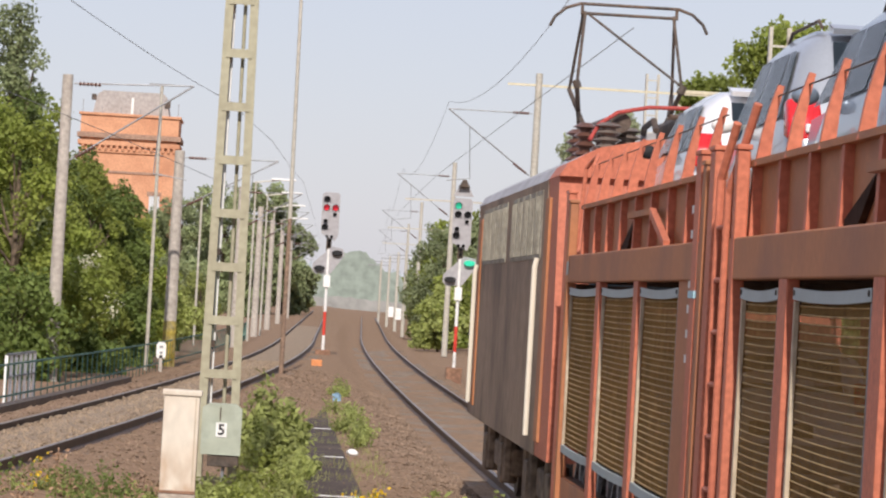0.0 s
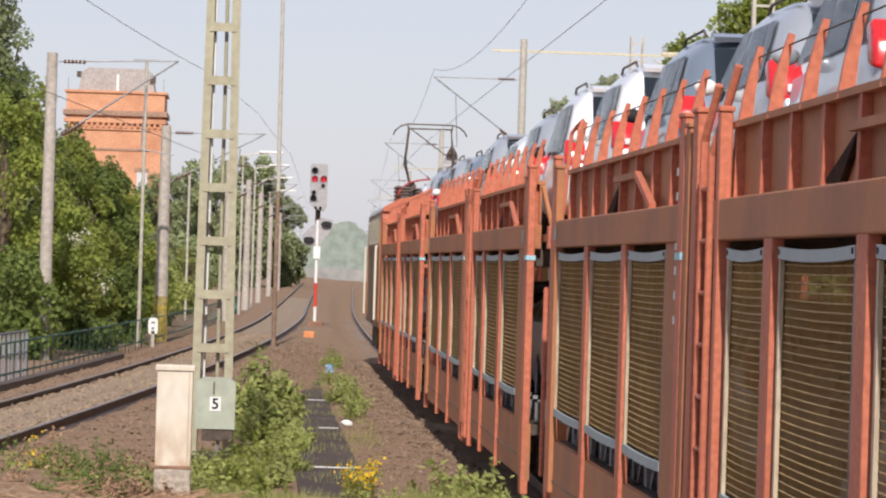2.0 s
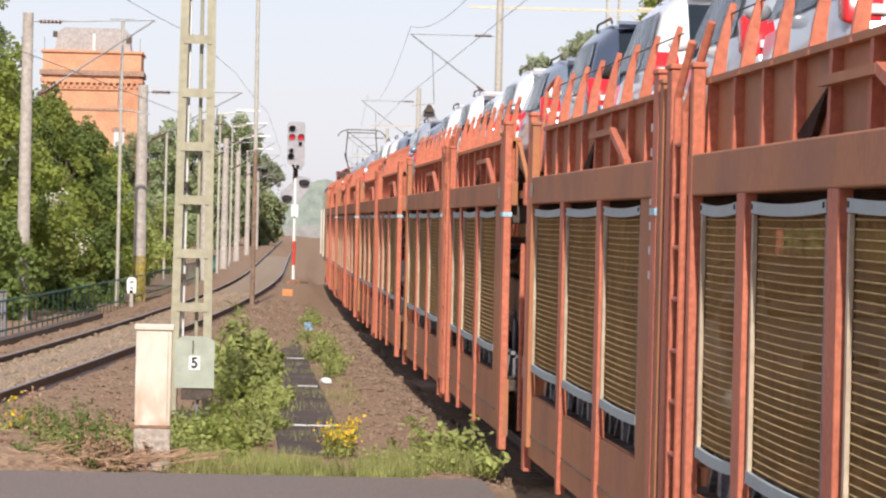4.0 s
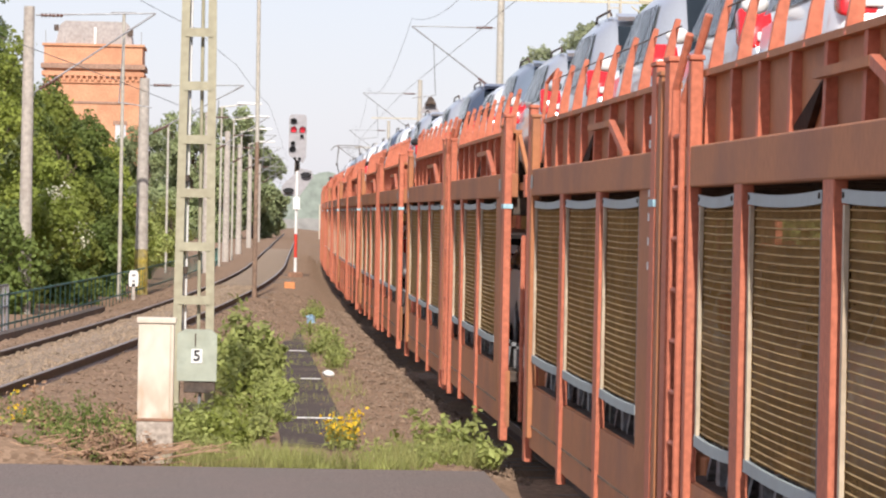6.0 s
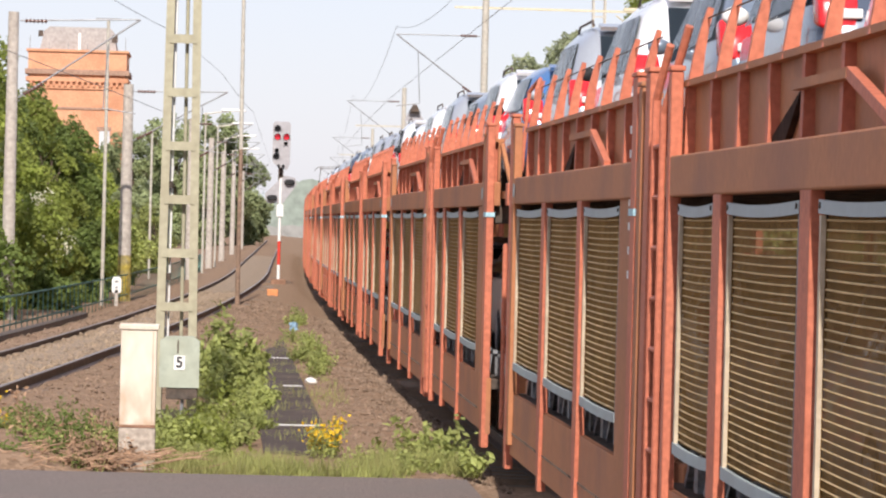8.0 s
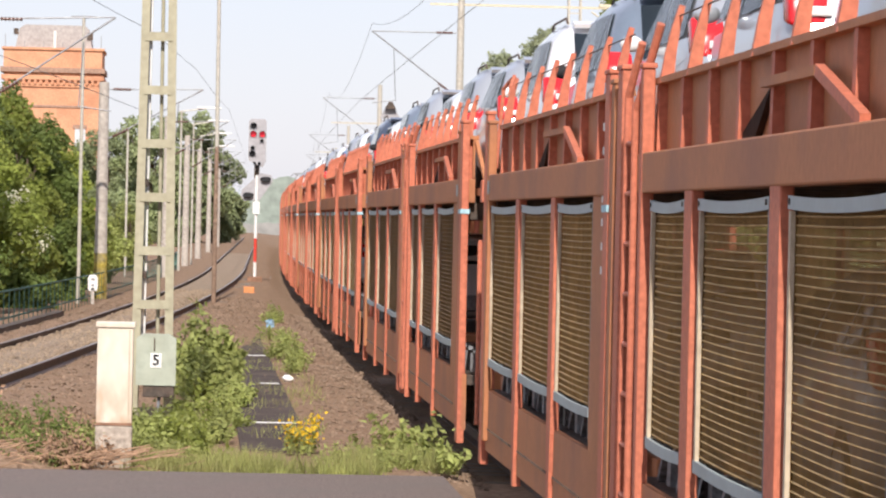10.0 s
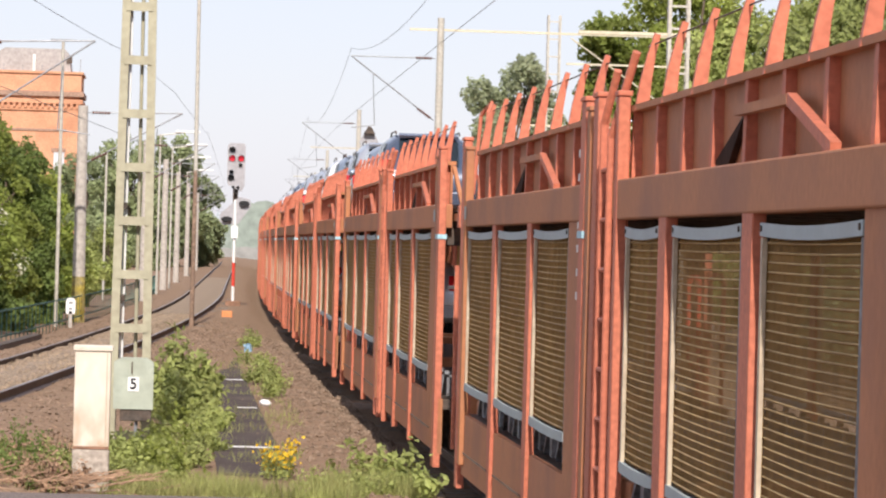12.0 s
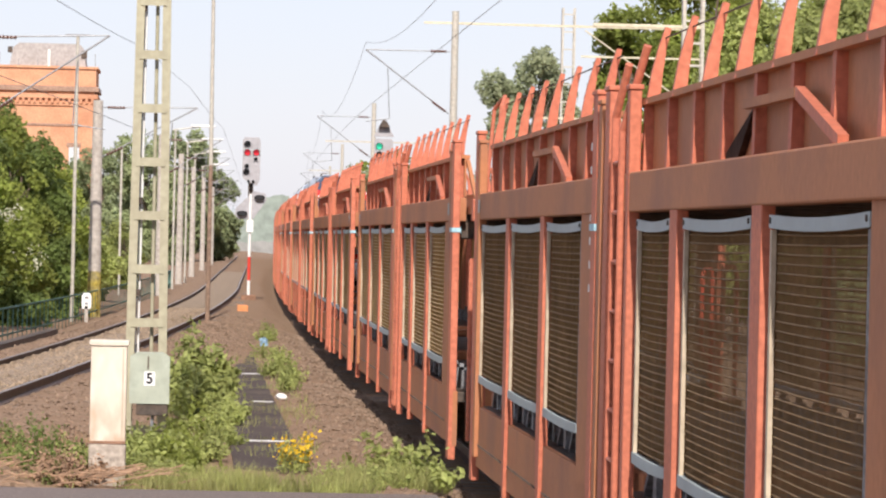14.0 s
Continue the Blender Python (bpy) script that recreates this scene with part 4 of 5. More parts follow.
        for a, b, mt, top, low in ends:
            bm = B()
            box(bm, L - 0.055, L + 0.025, a, b, low, top, 0.012)
            box(bm, L - 0.064, L + 0.034, a - 0.015, b + 0.015, top, top + 0.035, 0.008)
            P("end_post", bm, mt)
        a, b = thick
        P("end_plate", box(B(), L - 0.02, L + 0.03, a + 0.06, b, 0.9, 2.87), RED_SHADED_DIRTY, "brown-red plate")
        a = (10.55, 10.85) if front else (22.85, 23.2)
        if near_side:
            P("strap", box(B(), L - 0.065, L + 0.035, a[0] - 0.012, a[1] + 0.012, 2.74, 2.79), BLUE_TAPE, "light blue strap")
        for k in range(7 if near_side else 0):
            zz = 2.3 + 0.17 * k
            P("mark", box(B(), L - 0.026, L - 0.0205, thick[1] - 0.32, thick[1] - 0.2, zz, zz + 0.055), WHITE_MARK)
        if near_side:
            P("data_panel", box(B(), L - 0.066, L - 0.061, ya + 0.55 if front else yb - 0.75, ya + 0.75 if front else yb - 0.55, 2.93, 3.06), STEEL_GREY)
        if not front:
            # ladder beside the close-coupled end
            lad = P("ladder", tube(B(), [(L - 0.06, 12.05, 0.35), (L - 0.06, 12.05, 3.5), (L - 0.0, 12.25, 3.85)], 0.028), RED, "red ladder")
            P("ladder_rail", tube(B(), [(L - 0.06, 12.5, 0.35), (L - 0.06, 12.5, 3.4), (L + 0.06, 12.75, 3.95)], 0.028), RED, "", lad)
            for k in range(9 if near_side else 0):
                P("rung", rod(B(), (L - 0.06, 12.05, 0.55 + 0.33 * k), (L - 0.06, 12.5, 0.55 + 0.33 * k), 0.018), RED, "", lad)
        # handrails on the end platforms
        if front:
            q = ya - 0.95
            P("handrail", tube(B(), [(L + 0.14, q, 0.75), (L + 0.14, q, 2.36), (L + 0.17, q, 2.44), (L + 0.24, q, 2.44), (L + 0.28, q, 2.36), (L + 0.28, q, 1.72), (L + 0.24, q, 1.66)], 0.026), RED, "red hooped handrail")
        else:
            q = yb + 0.8
            bm = tube(B(), [(L + 0.10, q, 0.5), (L + 0.10, q, 2.46)], 0.022)
            rod(bm, (L + 0.10, q, 1.6), (L + 0.10, q, 2.44), 0.027)
            P("handrail", bm, RED, "red handrail")
            if near_side:
                P("deck_brace", beam(B(), (L + 0.10, yb - 0.05, 3.52), (L + 0.16, yb + 0.72, 3.04), 0.04, 0.05), RED_SHADED_DIRTY)
            P("deck_bracket", box(B(), L + 0.10, L + 0.16, yb + 0.62, yb + 0.86, 2.86, 3.10, 0.01), RED)
            P("handrail", tube(B(), [(L + 0.19, q, 0.75), (L + 0.19, q, 2.34), (L + 0.21, q, 2.40), (L + 0.27, q, 2.40), (L + 0.30, q, 2.34), (L + 0.30, q, 1.55), (L + 0.27, q, 1.47), (L + 0.21, q, 1.47)], 0.024), RED_GLOSS)
        if front:
            P("upper_hoop", tube(B(), [(L + 0.1, ya - 0.5, 3.2), (L + 0.16, ya - 0.5, 4.0), (L + 0.2, ya - 0.42, 4.06), (L + 0.2, ya + 0.3, 4.1), (L + 0.16, ya + 0.4, 4.0), (L + 0.14, ya + 0.4, 3.7)], 0.02), RED)
    bm = B()
    box(bm, -HALF + 0.05, HALF - 0.05, -yb + 0.1, -ya - 0.1, 0.88, 0.99)
    # added beam near each end; blocks the view through so the gap looks dark
    for q in (ya + 0.25, yb - 0.3):
        part("end_portal", box(B(), -HALF + 0.06, HALF - 0.06, -q - 0.06, -q + 0.06, 2.68, 2.855), STEEL_DARK, e, "added dark beam that darkens the gap under the upper deck")
    part("lower_deck", bm, STEEL_DARK, e, "dark lower deck")
    bm = B()
    box(bm, -HALF + 0.12, HALF - 0.12, -yb - (0.9 if not front else 0.2), -ya + (0.9 if front else 0.2), 2.94, 3.02)
    part("upper_deck", bm, RED_SHADED_DIRTY, e, "upper deck")
    bm = B()
    for q in np.arange(ya + 0.5, yb - 0.3, 1.3):
        box(bm, -HALF + 0.1, HALF - 0.1, -q - 0.06, -q + 0.06, 2.86, 2.935)
    part("deck_underside", bm, STEEL_DARK, e)["kind"] = "stuff"
    bm = B()
    box(bm, -1.25, 1.25, -yb - 0.55, -yb, 0.75, 1.1, 0.02)
    part("end_platform", bm, RED_SHADED_DIRTY, e)
    part("end_platform", box(B(), -1.25, 1.25, -ya, -ya + 0.55, 0.75, 1.1, 0.02), RED_SHADED_DIRTY, e)
    bm = B()
    box(bm, -0.3, 0.3, -yb, -ya, 0.6, 0.88)
    part("centre_sill", bm, STEEL_DARK, e)
    axles = (ya + 2.2, yb - 2.2)
    proto = None
    for q in axles:
        for s in (-1, 1):
            if proto is None:
                bm = B()
                rot = Matrix.Rotation(radians(90), 4, "Y")
                bmesh.ops.create_cone(bm, cap_ends=True, segments=28, radius1=0.36, radius2=0.36, depth=0.12, matrix=rot)
                bmesh.ops.create_cone(bm, cap_ends=True, segments=28, radius1=0.39, radius2=0.39, depth=0.03, matrix=Matrix.Translation((0.06, 0, 0)) @ rot)
                o = proto = part("wheel", bm, STEEL_DARK, e)
            else:
                o = share("wheel", proto, e)
            o.matrix_basis = pose(s * 0.77, -q, 0.36, 0, 0, 0 if s < 0 else 180)
    for s in (-1, 1):
        for q, d in ((ya, 1), (yb, -1)):
            bm = B()
            rod(bm, (s * 0.87, -q, 1.05), (s * 0.87, -q + d * 0.55, 1.05), 0.09)
            rod(bm, (s * 0.87, -q + d * 0.55, 1.05), (s * 0.87, -q + d * 0.6, 1.05), 0.2, n=16)
            part("buffer", bm, STEEL_DARK, e)
    return e


def car(body_mat, seed, tall=0.0, length=4.2):
    """A new car, its tail towards -y; local origin under its middle."""
    e = empty("car")
    W, H = 0.88, 1.46 + tall
    hl = length / 2
    # stations: y, half width at belt, bottom, belt height, roof height, half width of roof
    st = ((-hl, 0.74, 0.42, 0.78, 0.80, 0.70), (-hl + 0.06, 0.82, 0.34, 0.92, 0.95, 0.74), (-hl + 0.16, 0.85, 0.30, 0.98, 1.12, 0.72), (-hl + 0.36, 0.87, 0.28, 0.99, H - 0.21, 0.66), (-hl + 0.52, W, 0.26, 0.99, H - 0.08, 0.63), (-hl + 0.72, W, 0.25, 0.99, H - 0.03, 0.63), (-hl + 1.1, W, 0.24, 0.98, H, 0.64),
          (0.1, W, 0.22, 0.96, H + 0.01, 0.64), (0.55, W, 0.22, 0.95, H - 0.06, 0.62), (1.25, W - 0.01, 0.24, 0.93, 0.99, 0.66), (1.7, W - 0.06, 0.27, 0.85, 0.88, 0.62), (hl - 0.08, 0.72, 0.32, 0.66, 0.70, 0.52), (hl, 0.62, 0.40, 0.58, 0.60, 0.45))
    bm = B()
    rings = []
    for y, w, zb, zm, zr, wr in st:
        pts = ((-w * 0.9, zb), (-w, zb + 0.12), (-w * 1.01, (zb + zm) / 2 + 0.1), (-w * 0.97, zm), (-(w * 0.35 + wr * 0.65), zm + (zr - zm) * 0.75), (-wr * 0.85, zr - 0.02 if zr - zm > 0.2 else zr), (0, zr + 0.02))
        ring = [bm.verts.new((p[0], y, p[1])) for p in pts] + [bm.verts.new((-p[0], y, p[1])) for p in reversed(pts[:-1])]
        rings.append(ring)
    n = len(rings[0])
    for a, b in zip(rings[:-1], rings[1:]):
        for i in range(n):
            j = (i + 1) % n
            bm.faces.new((a[i], b[i], b[j], a[j]))
    bm.faces.new(rings[0])
    bm.faces.new(list(reversed(rings[-1])))
    bmesh.ops.recalc_face_normals(bm, faces=bm.faces)
    smooth(part("body", bm, body_mat, e))
    def quad(pts, mat, name, label="", off=0.0):
        bm = B()
        v = [bm.verts.new(p) for p in pts]
        f = bm.faces.new(v)
        r = bmesh.ops.solidify(bm, geom=[f], thickness=0.012)
        bmesh.ops.recalc_face_normals(bm, faces=bm.faces)
        return part(name, bm, mat, e, label)
    top = H - 0.10
    quad(((-0.52, -hl + 0.085, 1.05), (0.52, -hl + 0.085, 1.05), (0.52, -hl + 0.40, top - 0.04), (-0.52, -hl + 0.40, top - 0.04)), CAR_GLASS, "rear_window", "dark tinted rear window")
    quad(((-0.62, 1.26, 1.0), (0.62, 1.26, 1.0), (0.55, 0.62, H - 0.1), (-0.55, 0.62, H - 0.1)), CAR_GLASS, "windscreen")
    for s in (-1, 1):
        ztop = 0.955 + (H - 0.955) * 0.74
        xb, xt = 0.868, 0.728
        for y0, y1, t0, t1 in ((-hl + 0.42, -hl + 0.98, -hl + 0.66, -hl + 0.98), (-hl + 1.04, -hl + 1.92, -hl + 1.04, -hl + 1.90), (-hl + 1.98, 1.02, -hl + 1.97, 0.42)):
            quad(((s * xb, y0, 1.01), (s * xb, y1, 1.0), (s * xt, t1, ztop), (s * xt, t0, ztop)), CAR_GLASS, "side_window", "dark side window")
        bm = B()
        prism(bm, ((-hl + 0.015, 0.84), (-hl + 0.26, 0.86), (-hl + 0.36, 1.12), (-hl + 0.17, 1.14), (-hl + 0.07, 1.02)), "x", s * 0.73 - 0.12, s * 0.73 + 0.12)
        bmesh.ops.bevel(bm, geom=list(bm.edges), offset=0.03, segments=2, affect="EDGES", profile=0.5)
        lamp = smooth(part("tail_light", bm, TAIL, e, "red tail light"))
        part("reversing_lens", box(B(), s * 0.66 - 0.07, s * 0.66 + 0.07, -hl + 0.005, -hl + 0.05, 0.90, 0.96, 0.012), WHITE, lamp, "clear white lens")
        bm = B()
        bmesh.ops.create_uvsphere(bm, u_segments=10, v_segments=8, radius=1, matrix=Matrix.Translation((s * 0.96, 0.78, 1.06)) @ Matrix.Diagonal((0.095, 0.055, 0.065, 1)))
        smooth(part("mirror", bm, (BLACK, WHITE, body_mat)[seed % 3], e, "door mirror"))
        for y in (-hl + 0.78, hl - 0.85):
            rot = Matrix.Rotation(radians(90), 4, "Y")
            bm = B()
            bmesh.ops.create_cone(bm, cap_ends=True, segments=22, radius1=0.31, radius2=0.31, depth=0.2, matrix=Matrix.Translation((s * 0.79, y, 0.31)) @ rot)
            w = part("wheel", bm, BLACK, e)
            bm = B()
            bmesh.ops.create_cone(bm, cap_ends=True, segments=16, radius1=0.2, radius2=0.19, depth=0.03, matrix=Matrix.Translation((s * 0.892, y, 0.31)) @ rot)
            part("rim", bm, STEEL_GREY, w)
    part("bumper", box(B(), -0.76, 0.76, -hl - 0.04, -hl + 0.1, 0.36, 0.60, 0.03), body_mat if seed % 3 else STEEL_GREY, e)
    bm = B()
    box(bm, -0.27, 0.27, -hl - 0.012, -hl + 0.03, 0.66, 0.78)
    part("plate_recess", bm, BLACK, e)
    bm = B()
    prism(bm, ((-hl + 0.40, H - 0.085), (-hl + 0.62, H - 0.035), (-hl + 0.62, H + 0.0), (-hl + 0.38, H - 0.045)), "x", -0.52, 0.52)
    part("roof_spoiler", bm, body_mat, e)
    part("wiper", rod(B(), (0.0, -hl + 0.085, 1.05), (0.42, -hl + 0.12, 1.10), 0.009), BLACK, e)
    if tall > 0.12:
        for s in (-1, 1):
            part("roof_rail", tube(B(), [(s * 0.56, -hl + 0.7, H - 0.02), (s * 0.56, -hl + 0.85, H + 0.035), (s * 0.56, 0.1, H + 0.035), (s * 0.56, 0.25, H - 0.03)], 0.013), STEEL_DARK, e)
    return e


CAR_GLASS = material("tinted_car_glass", (0.035, 0.05, 0.065), 0.04, 0, 0.02, 3, spec=0.5)
TAIL = material("red_tail_lens", (0.60, 0.02, 0.025), 0.2, spec=0.5)
PAINTS = {
    "white": material("white_car_paint", (0.78, 0.79, 0.80), 0.25, 0, 0.01, 3, coat=0.6, spec=0.5),
    "silver": material("silver_car_paint", (0.46, 0.49, 0.52), 0.3, 0.5, 0.02, 40, coat=0.6, spec=0.5),
    "grey_blue": material("grey_blue_car_paint", (0.20, 0.25, 0.31), 0.3, 0.4, 0.02, 40, coat=0.6, spec=0.5),
    "dark": material("dark_blue_car_paint", (0.05, 0.07, 0.11), 0.25, 0.2, 0.02, 40, coat=0.6, spec=0.5),
    "blue": material("blue_car_paint", (0.05, 0.16, 0.38), 0.25, 0.2, 0.02, 40, coat=0.6, spec=0.5),
}


GREY_PORCELAIN = material("grey_brown_porcelain", (0.17, 0.14, 0.12), 0.4, 0, 0.1, 10, (0.09, 0.07, 0.06), 3, 0.5)


def locomotive():
    """Local origin at the coupling to the first wagon; the body reaches to +y."""
    e = tagged(empty("locomotive"), "boxy dirty maroon electric locomotive with raised pantograph and red end", "locomotive")
    HW = 1.47
    y0, y1 = 0.65, 15.9
    part("body", prism(B(), ((-HW, 1.05), (HW, 1.05), (HW, 3.95), (-HW, 3.95)), "y", y0 + 1.7, y1 - 1.7), LOCO_SIDE, e, "dirty maroon-brown side walls")
    for a, b in ((y0, y0 + 1.7), (y1 - 1.7, y1)):
        bm = B()
        near = a == y0
        o = ((a if near else b, 1.05), (a if near else b, 2.1), ((a + 0.35) if near else (b - 0.35), 3.97), (b if near else a, 3.97), (b if near else a, 1.05))
        prism(bm, [(p[0], p[1]) for p in o], "x", -HW + 0.01, HW - 0.01)
        cab = part("cab", bm, RED if near else LOCO_SIDE, e, "red cab end")
        for s in (-1, 1):
            q = a + 0.05 if near else b - 0.05
            part("cab_window", prism(B(), ((s * 0.15, 2.75), (s * 1.15, 2.75), (s * 1.05, 3.55), (s * 0.15, 3.55)), "y", (a + 0.02) if near else (b - 0.10), (a + 0.12) if near else (b + 0.02)), CAR_GLASS, cab)
            part("handrail", tube(B(), [(s * (HW + 0.07), (b + 0.1) if near else (a - 0.1), 3.12), (s * (HW + 0.09), (b + 0.1) if near else (a - 0.1), 3.02), (s * (HW + 0.09), (b + 0.1) if near else (a - 0.1), 1.25)], 0.03), CREAM, e, "cream door handrail")
            part("cab_door", box(B(), s * HW - 0.02, s * HW + 0.02, (b - 0.55) if near else (a + 0.05), (b - 0.05) if near else (a + 0.55), 1.2, 3.75, 0.01), RED_SHADED_DIRTY, e)
    roof_o = ((-HW, 3.95), (-HW + 0.08, 4.08), (-HW + 0.4, 4.26), (-0.5, 4.38), (0.5, 4.38), (HW - 0.4, 4.26), (HW - 0.08, 4.08), (HW, 3.95))
    part("roof", prism(B(), roof_o, "y", y0 + 1.75, y1 - 0.3), LOCO_ROOF, e, "silver-grey curved roof")
    part("roof_end", prism(B(), roof_o, "y", y0 + 0.25, y0 + 1.74), RED, e, "red roof end")
    bm = B()
    for s in (-1, 1):
        for k in range(11):
            q = y0 + 2.3 + k * 1.0
            if k == 5:
                continue
            lv = part("louvre", box(B(), s * HW - 0.015, s * HW + 0.02, q, q + 0.86, 3.12, 3.86, 0.008), LOUVRE, e)
            bm2 = B()
            for j in range(4):
                box(bm2, s * (HW + 0.02) - 0.012, s * (HW + 0.02) + 0.012, q + 0.1 + 0.2 * j, q + 0.15 + 0.2 * j, 3.17, 3.8)
            part("louvre_grille", bm2, LOUVRE, lv)
    bm.free()
    part("underframe", box(B(), -0.85, 0.85, y0 + 0.6, y1 - 0.6, 0.65, 1.05), STEEL_DARK, e)
    for cy in (y0 + 3.6, y1 - 3.6):
        bm = B()
        for s in (-1, 1):
            box(bm, s * 1.1 - 0.1, s * 1.1 + 0.1, cy - 2.3, cy + 2.3, 0.45, 0.8, 0.04)
            for d in (-1.7, 1.7):
                box(bm, s * 1.2 - 0.1, s * 1.2 + 0.12, d + cy - 0.3, d + cy + 0.3, 0.35, 0.85, 0.03)
                rod(bm, (s * 1.2, cy + d - 0.5, 0.4), (s * 1.2, cy + d - 0.5, 0.95), 0.09)
                rod(bm, (s * 1.2, cy + d + 0.5, 0.4), (s * 1.2, cy + d + 0.5, 0.95), 0.09)
        bogie = part("bogie", bm, BOGIE, e, "brown greasy bogie")
        for d in (-1.7, 1.7):
            for s in (-1, 1):
                bm = B()
                bmesh.ops.create_cone(bm, cap_ends=True, segments=30, radius1=0.62, radius2=0.62, depth=0.13, matrix=Matrix.Translation((s * 0.78, cy + d, 0.62)) @ Matrix.Rotation(radians(90), 4, "Y"))
                part("wheel", bm, STEEL_DARK, bogie)
    # roof gear near the rear end
    for x, q in ((-0.85, 2.0), (-0.55, 2.9), (0.35, 2.3), (0.75, 3.4)):
        stack = lathe(B(), [p for i in range(5) for p in ((0.075 * i, 0.08), (0.075 * i + 0.025, 0.15), (0.075 * i + 0.06, 0.08))], Matrix.Translation((x, y0 + q, 4.24)))
        part("insulator_stack", stack, GREY_PORCELAIN, e, "grey-brown ribbed roof insulator")
    for x, z in ((-0.35, 4.66), (-0.05, 4.74), (0.3, 4.68)):
        bm = tube(B(), [(x, y0 + 1.9, z - 0.12), (x, y0 + 2.2, z), (x + 0.1, y0 + 4.2, z + 0.02), (x + 0.15, y0 + 5.0, z - 0.2)], 0.035)
        part("roof_pipe", bm, STEEL_DARK, e)
    part("roof_conductor", tube(B(), [(-1.05, y0 + 1.9, 4.40), (-0.95, y0 + 2.0, 4.58), (-0.75, y0 + 2.1, 4.72), (-0.4, y0 + 2.2, 4.80), (0.2, y0 + 2.3, 4.82), (0.9, y0 + 2.8, 4.80)], 0.022), material("dull_red_conductor", (0.36, 0.06, 0.05), 0.6), e, "dull red roof conductor")
    part("roof_conductor", tube(B(), [(-0.2, y0 + 2.0, 4.7), (0.6, y0 + 2.4, 4.72), (1.0, y0 + 3.5, 4.7)], 0.03), STEEL_DARK, e)
    part("roof_box", box(B(), -0.1, 0.9, y0 + 2.4, y0 + 4.4, 4.36, 4.74, 0.05), STEEL_DARK, e)
    for k, (x, q) in enumerate(((-1.0, 3.1), (-0.75, 3.9), (-0.95, 4.8), (-0.5, 5.4))):
        part("roof_insulator", lathe(B(), [p for i in range(4) for p in ((0.1 * i, 0.06), (0.1 * i + 0.03, 0.14), (0.1 * i + 0.08, 0.06))], Matrix.Translation((x, y0 + q, 4.26))), INSUL, e)
    part("roof_cylinder", rod(B(), (-0.7, y0 + 2.2, 4.62), (-0.7, y0 + 5.6, 4.66), 0.11, n=12), STEEL_DARK, e)
    part("roof_hood", prism(B(), ((-0.95, 4.2), (0.95, 4.2), (0.55, 4.55), (0.0, 4.66), (-0.55, 4.55)), "y", y0 + 4.4, y0 + 11.5), LOCO_ROOF, e, "long grey roof hood")
    # pantograph
    pg = empty("pantograph")
    pg.parent = e
    py = y0 + 9.6
    for s in (-1, 1):
        part("lower_arm", rod(B(), (s * 0.45, py + 0.9, 4.62), (s * 0.66, py - 0.55, 5.40), 0.03), STEEL_DARK, pg)
        part("lower_arm", rod(B(), (s * 0.45, py - 0.9, 4.62), (s * 0.66, py + 0.65, 5.40), 0.03), STEEL_DARK, pg)
        part("knee", rod(B(), (s * 0.64, py - 0.55, 5.36), (s * 0.68, py - 0.55, 5.46), 0.05), STEEL_DARK, pg)
        part("upper_arm", rod(B(), (s * 0.66, py - 0.55, 5.40), (s * 0.56, py, 6.36), 0.02), STEEL_DARK, pg)
        part("upper_arm", rod(B(), (s * 0.66, py + 0.65, 5.40), (s * 0.58, py + 0.06, 6.36), 0.02), STEEL_DARK, pg)
        part("horn", tube(B(), [(s * 0.60, py, 6.36), (s * 0.60, py, 6.47)], 0.02), STEEL_DARK, pg)
    part("diagonal", rod(B(), (-0.50, py, 6.32), (0.70, py - 0.55, 5.42), 0.016), STEEL_DARK, pg)
    part("cross_tube", rod(B(), (-0.62, py, 6.34), (0.62, py, 6.34), 0.02), STEEL_DARK, pg)
    part("collector", tube(B(), [(-1.0, py, 6.16), (-0.94, py, 6.28), (-0.80, py, 6.40), (-0.62, py, 6.46), (0.62, py, 6.46), (0.80, py, 6.40), (0.94, py, 6.28), (1.0, py, 6.16)], 0.02), STEEL_DARK, pg)
    part("base_frame", tube(B(), [(-0.5, py - 0.9, 4.62), (0.5, py - 0.9, 4.62), (0.5, py + 0.9, 4.62), (-0.5, py + 0.9, 4.62), (-0.5, py - 0.9, 4.62)], 0.03), STEEL_DARK, pg)
    for s in (-1, 1):
        for q in (y0, y1):
            d = -1 if q == y0 else 1
            bm = B()
            rod(bm, (s * 0.87, q, 1.05), (s * 0.87, q + d * 0.6, 1.05), 0.1)
            rod(bm, (s * 0.87, q + d * 0.6, 1.05), (s * 0.87, q + d * 0.65, 1.05), 0.22, n=16)
            part("buffer", bm, STEEL_DARK, e)
    return e


TIMES = [0.5 * k for k in range(29)]


def travel(t):
    """How far the train has run since the start, in metres."""
    return SPEED * t


MOVERS = []


def ride(thing, ahead, mid, dz=0.0, dx=0.0):
    """Let a thing ride so that its origin keeps `ahead` metres before the first pair's front edge; mid: from origin to its middle."""
    MOVERS.append((thing, ahead, mid, dz, dx))


loco = locomotive()
ride(loco, 1.3, 8.2)
proto_front, proto_rear = wagon_unit("front"), wagon_unit("rear")
PAIRS, LOADED = 15, 11
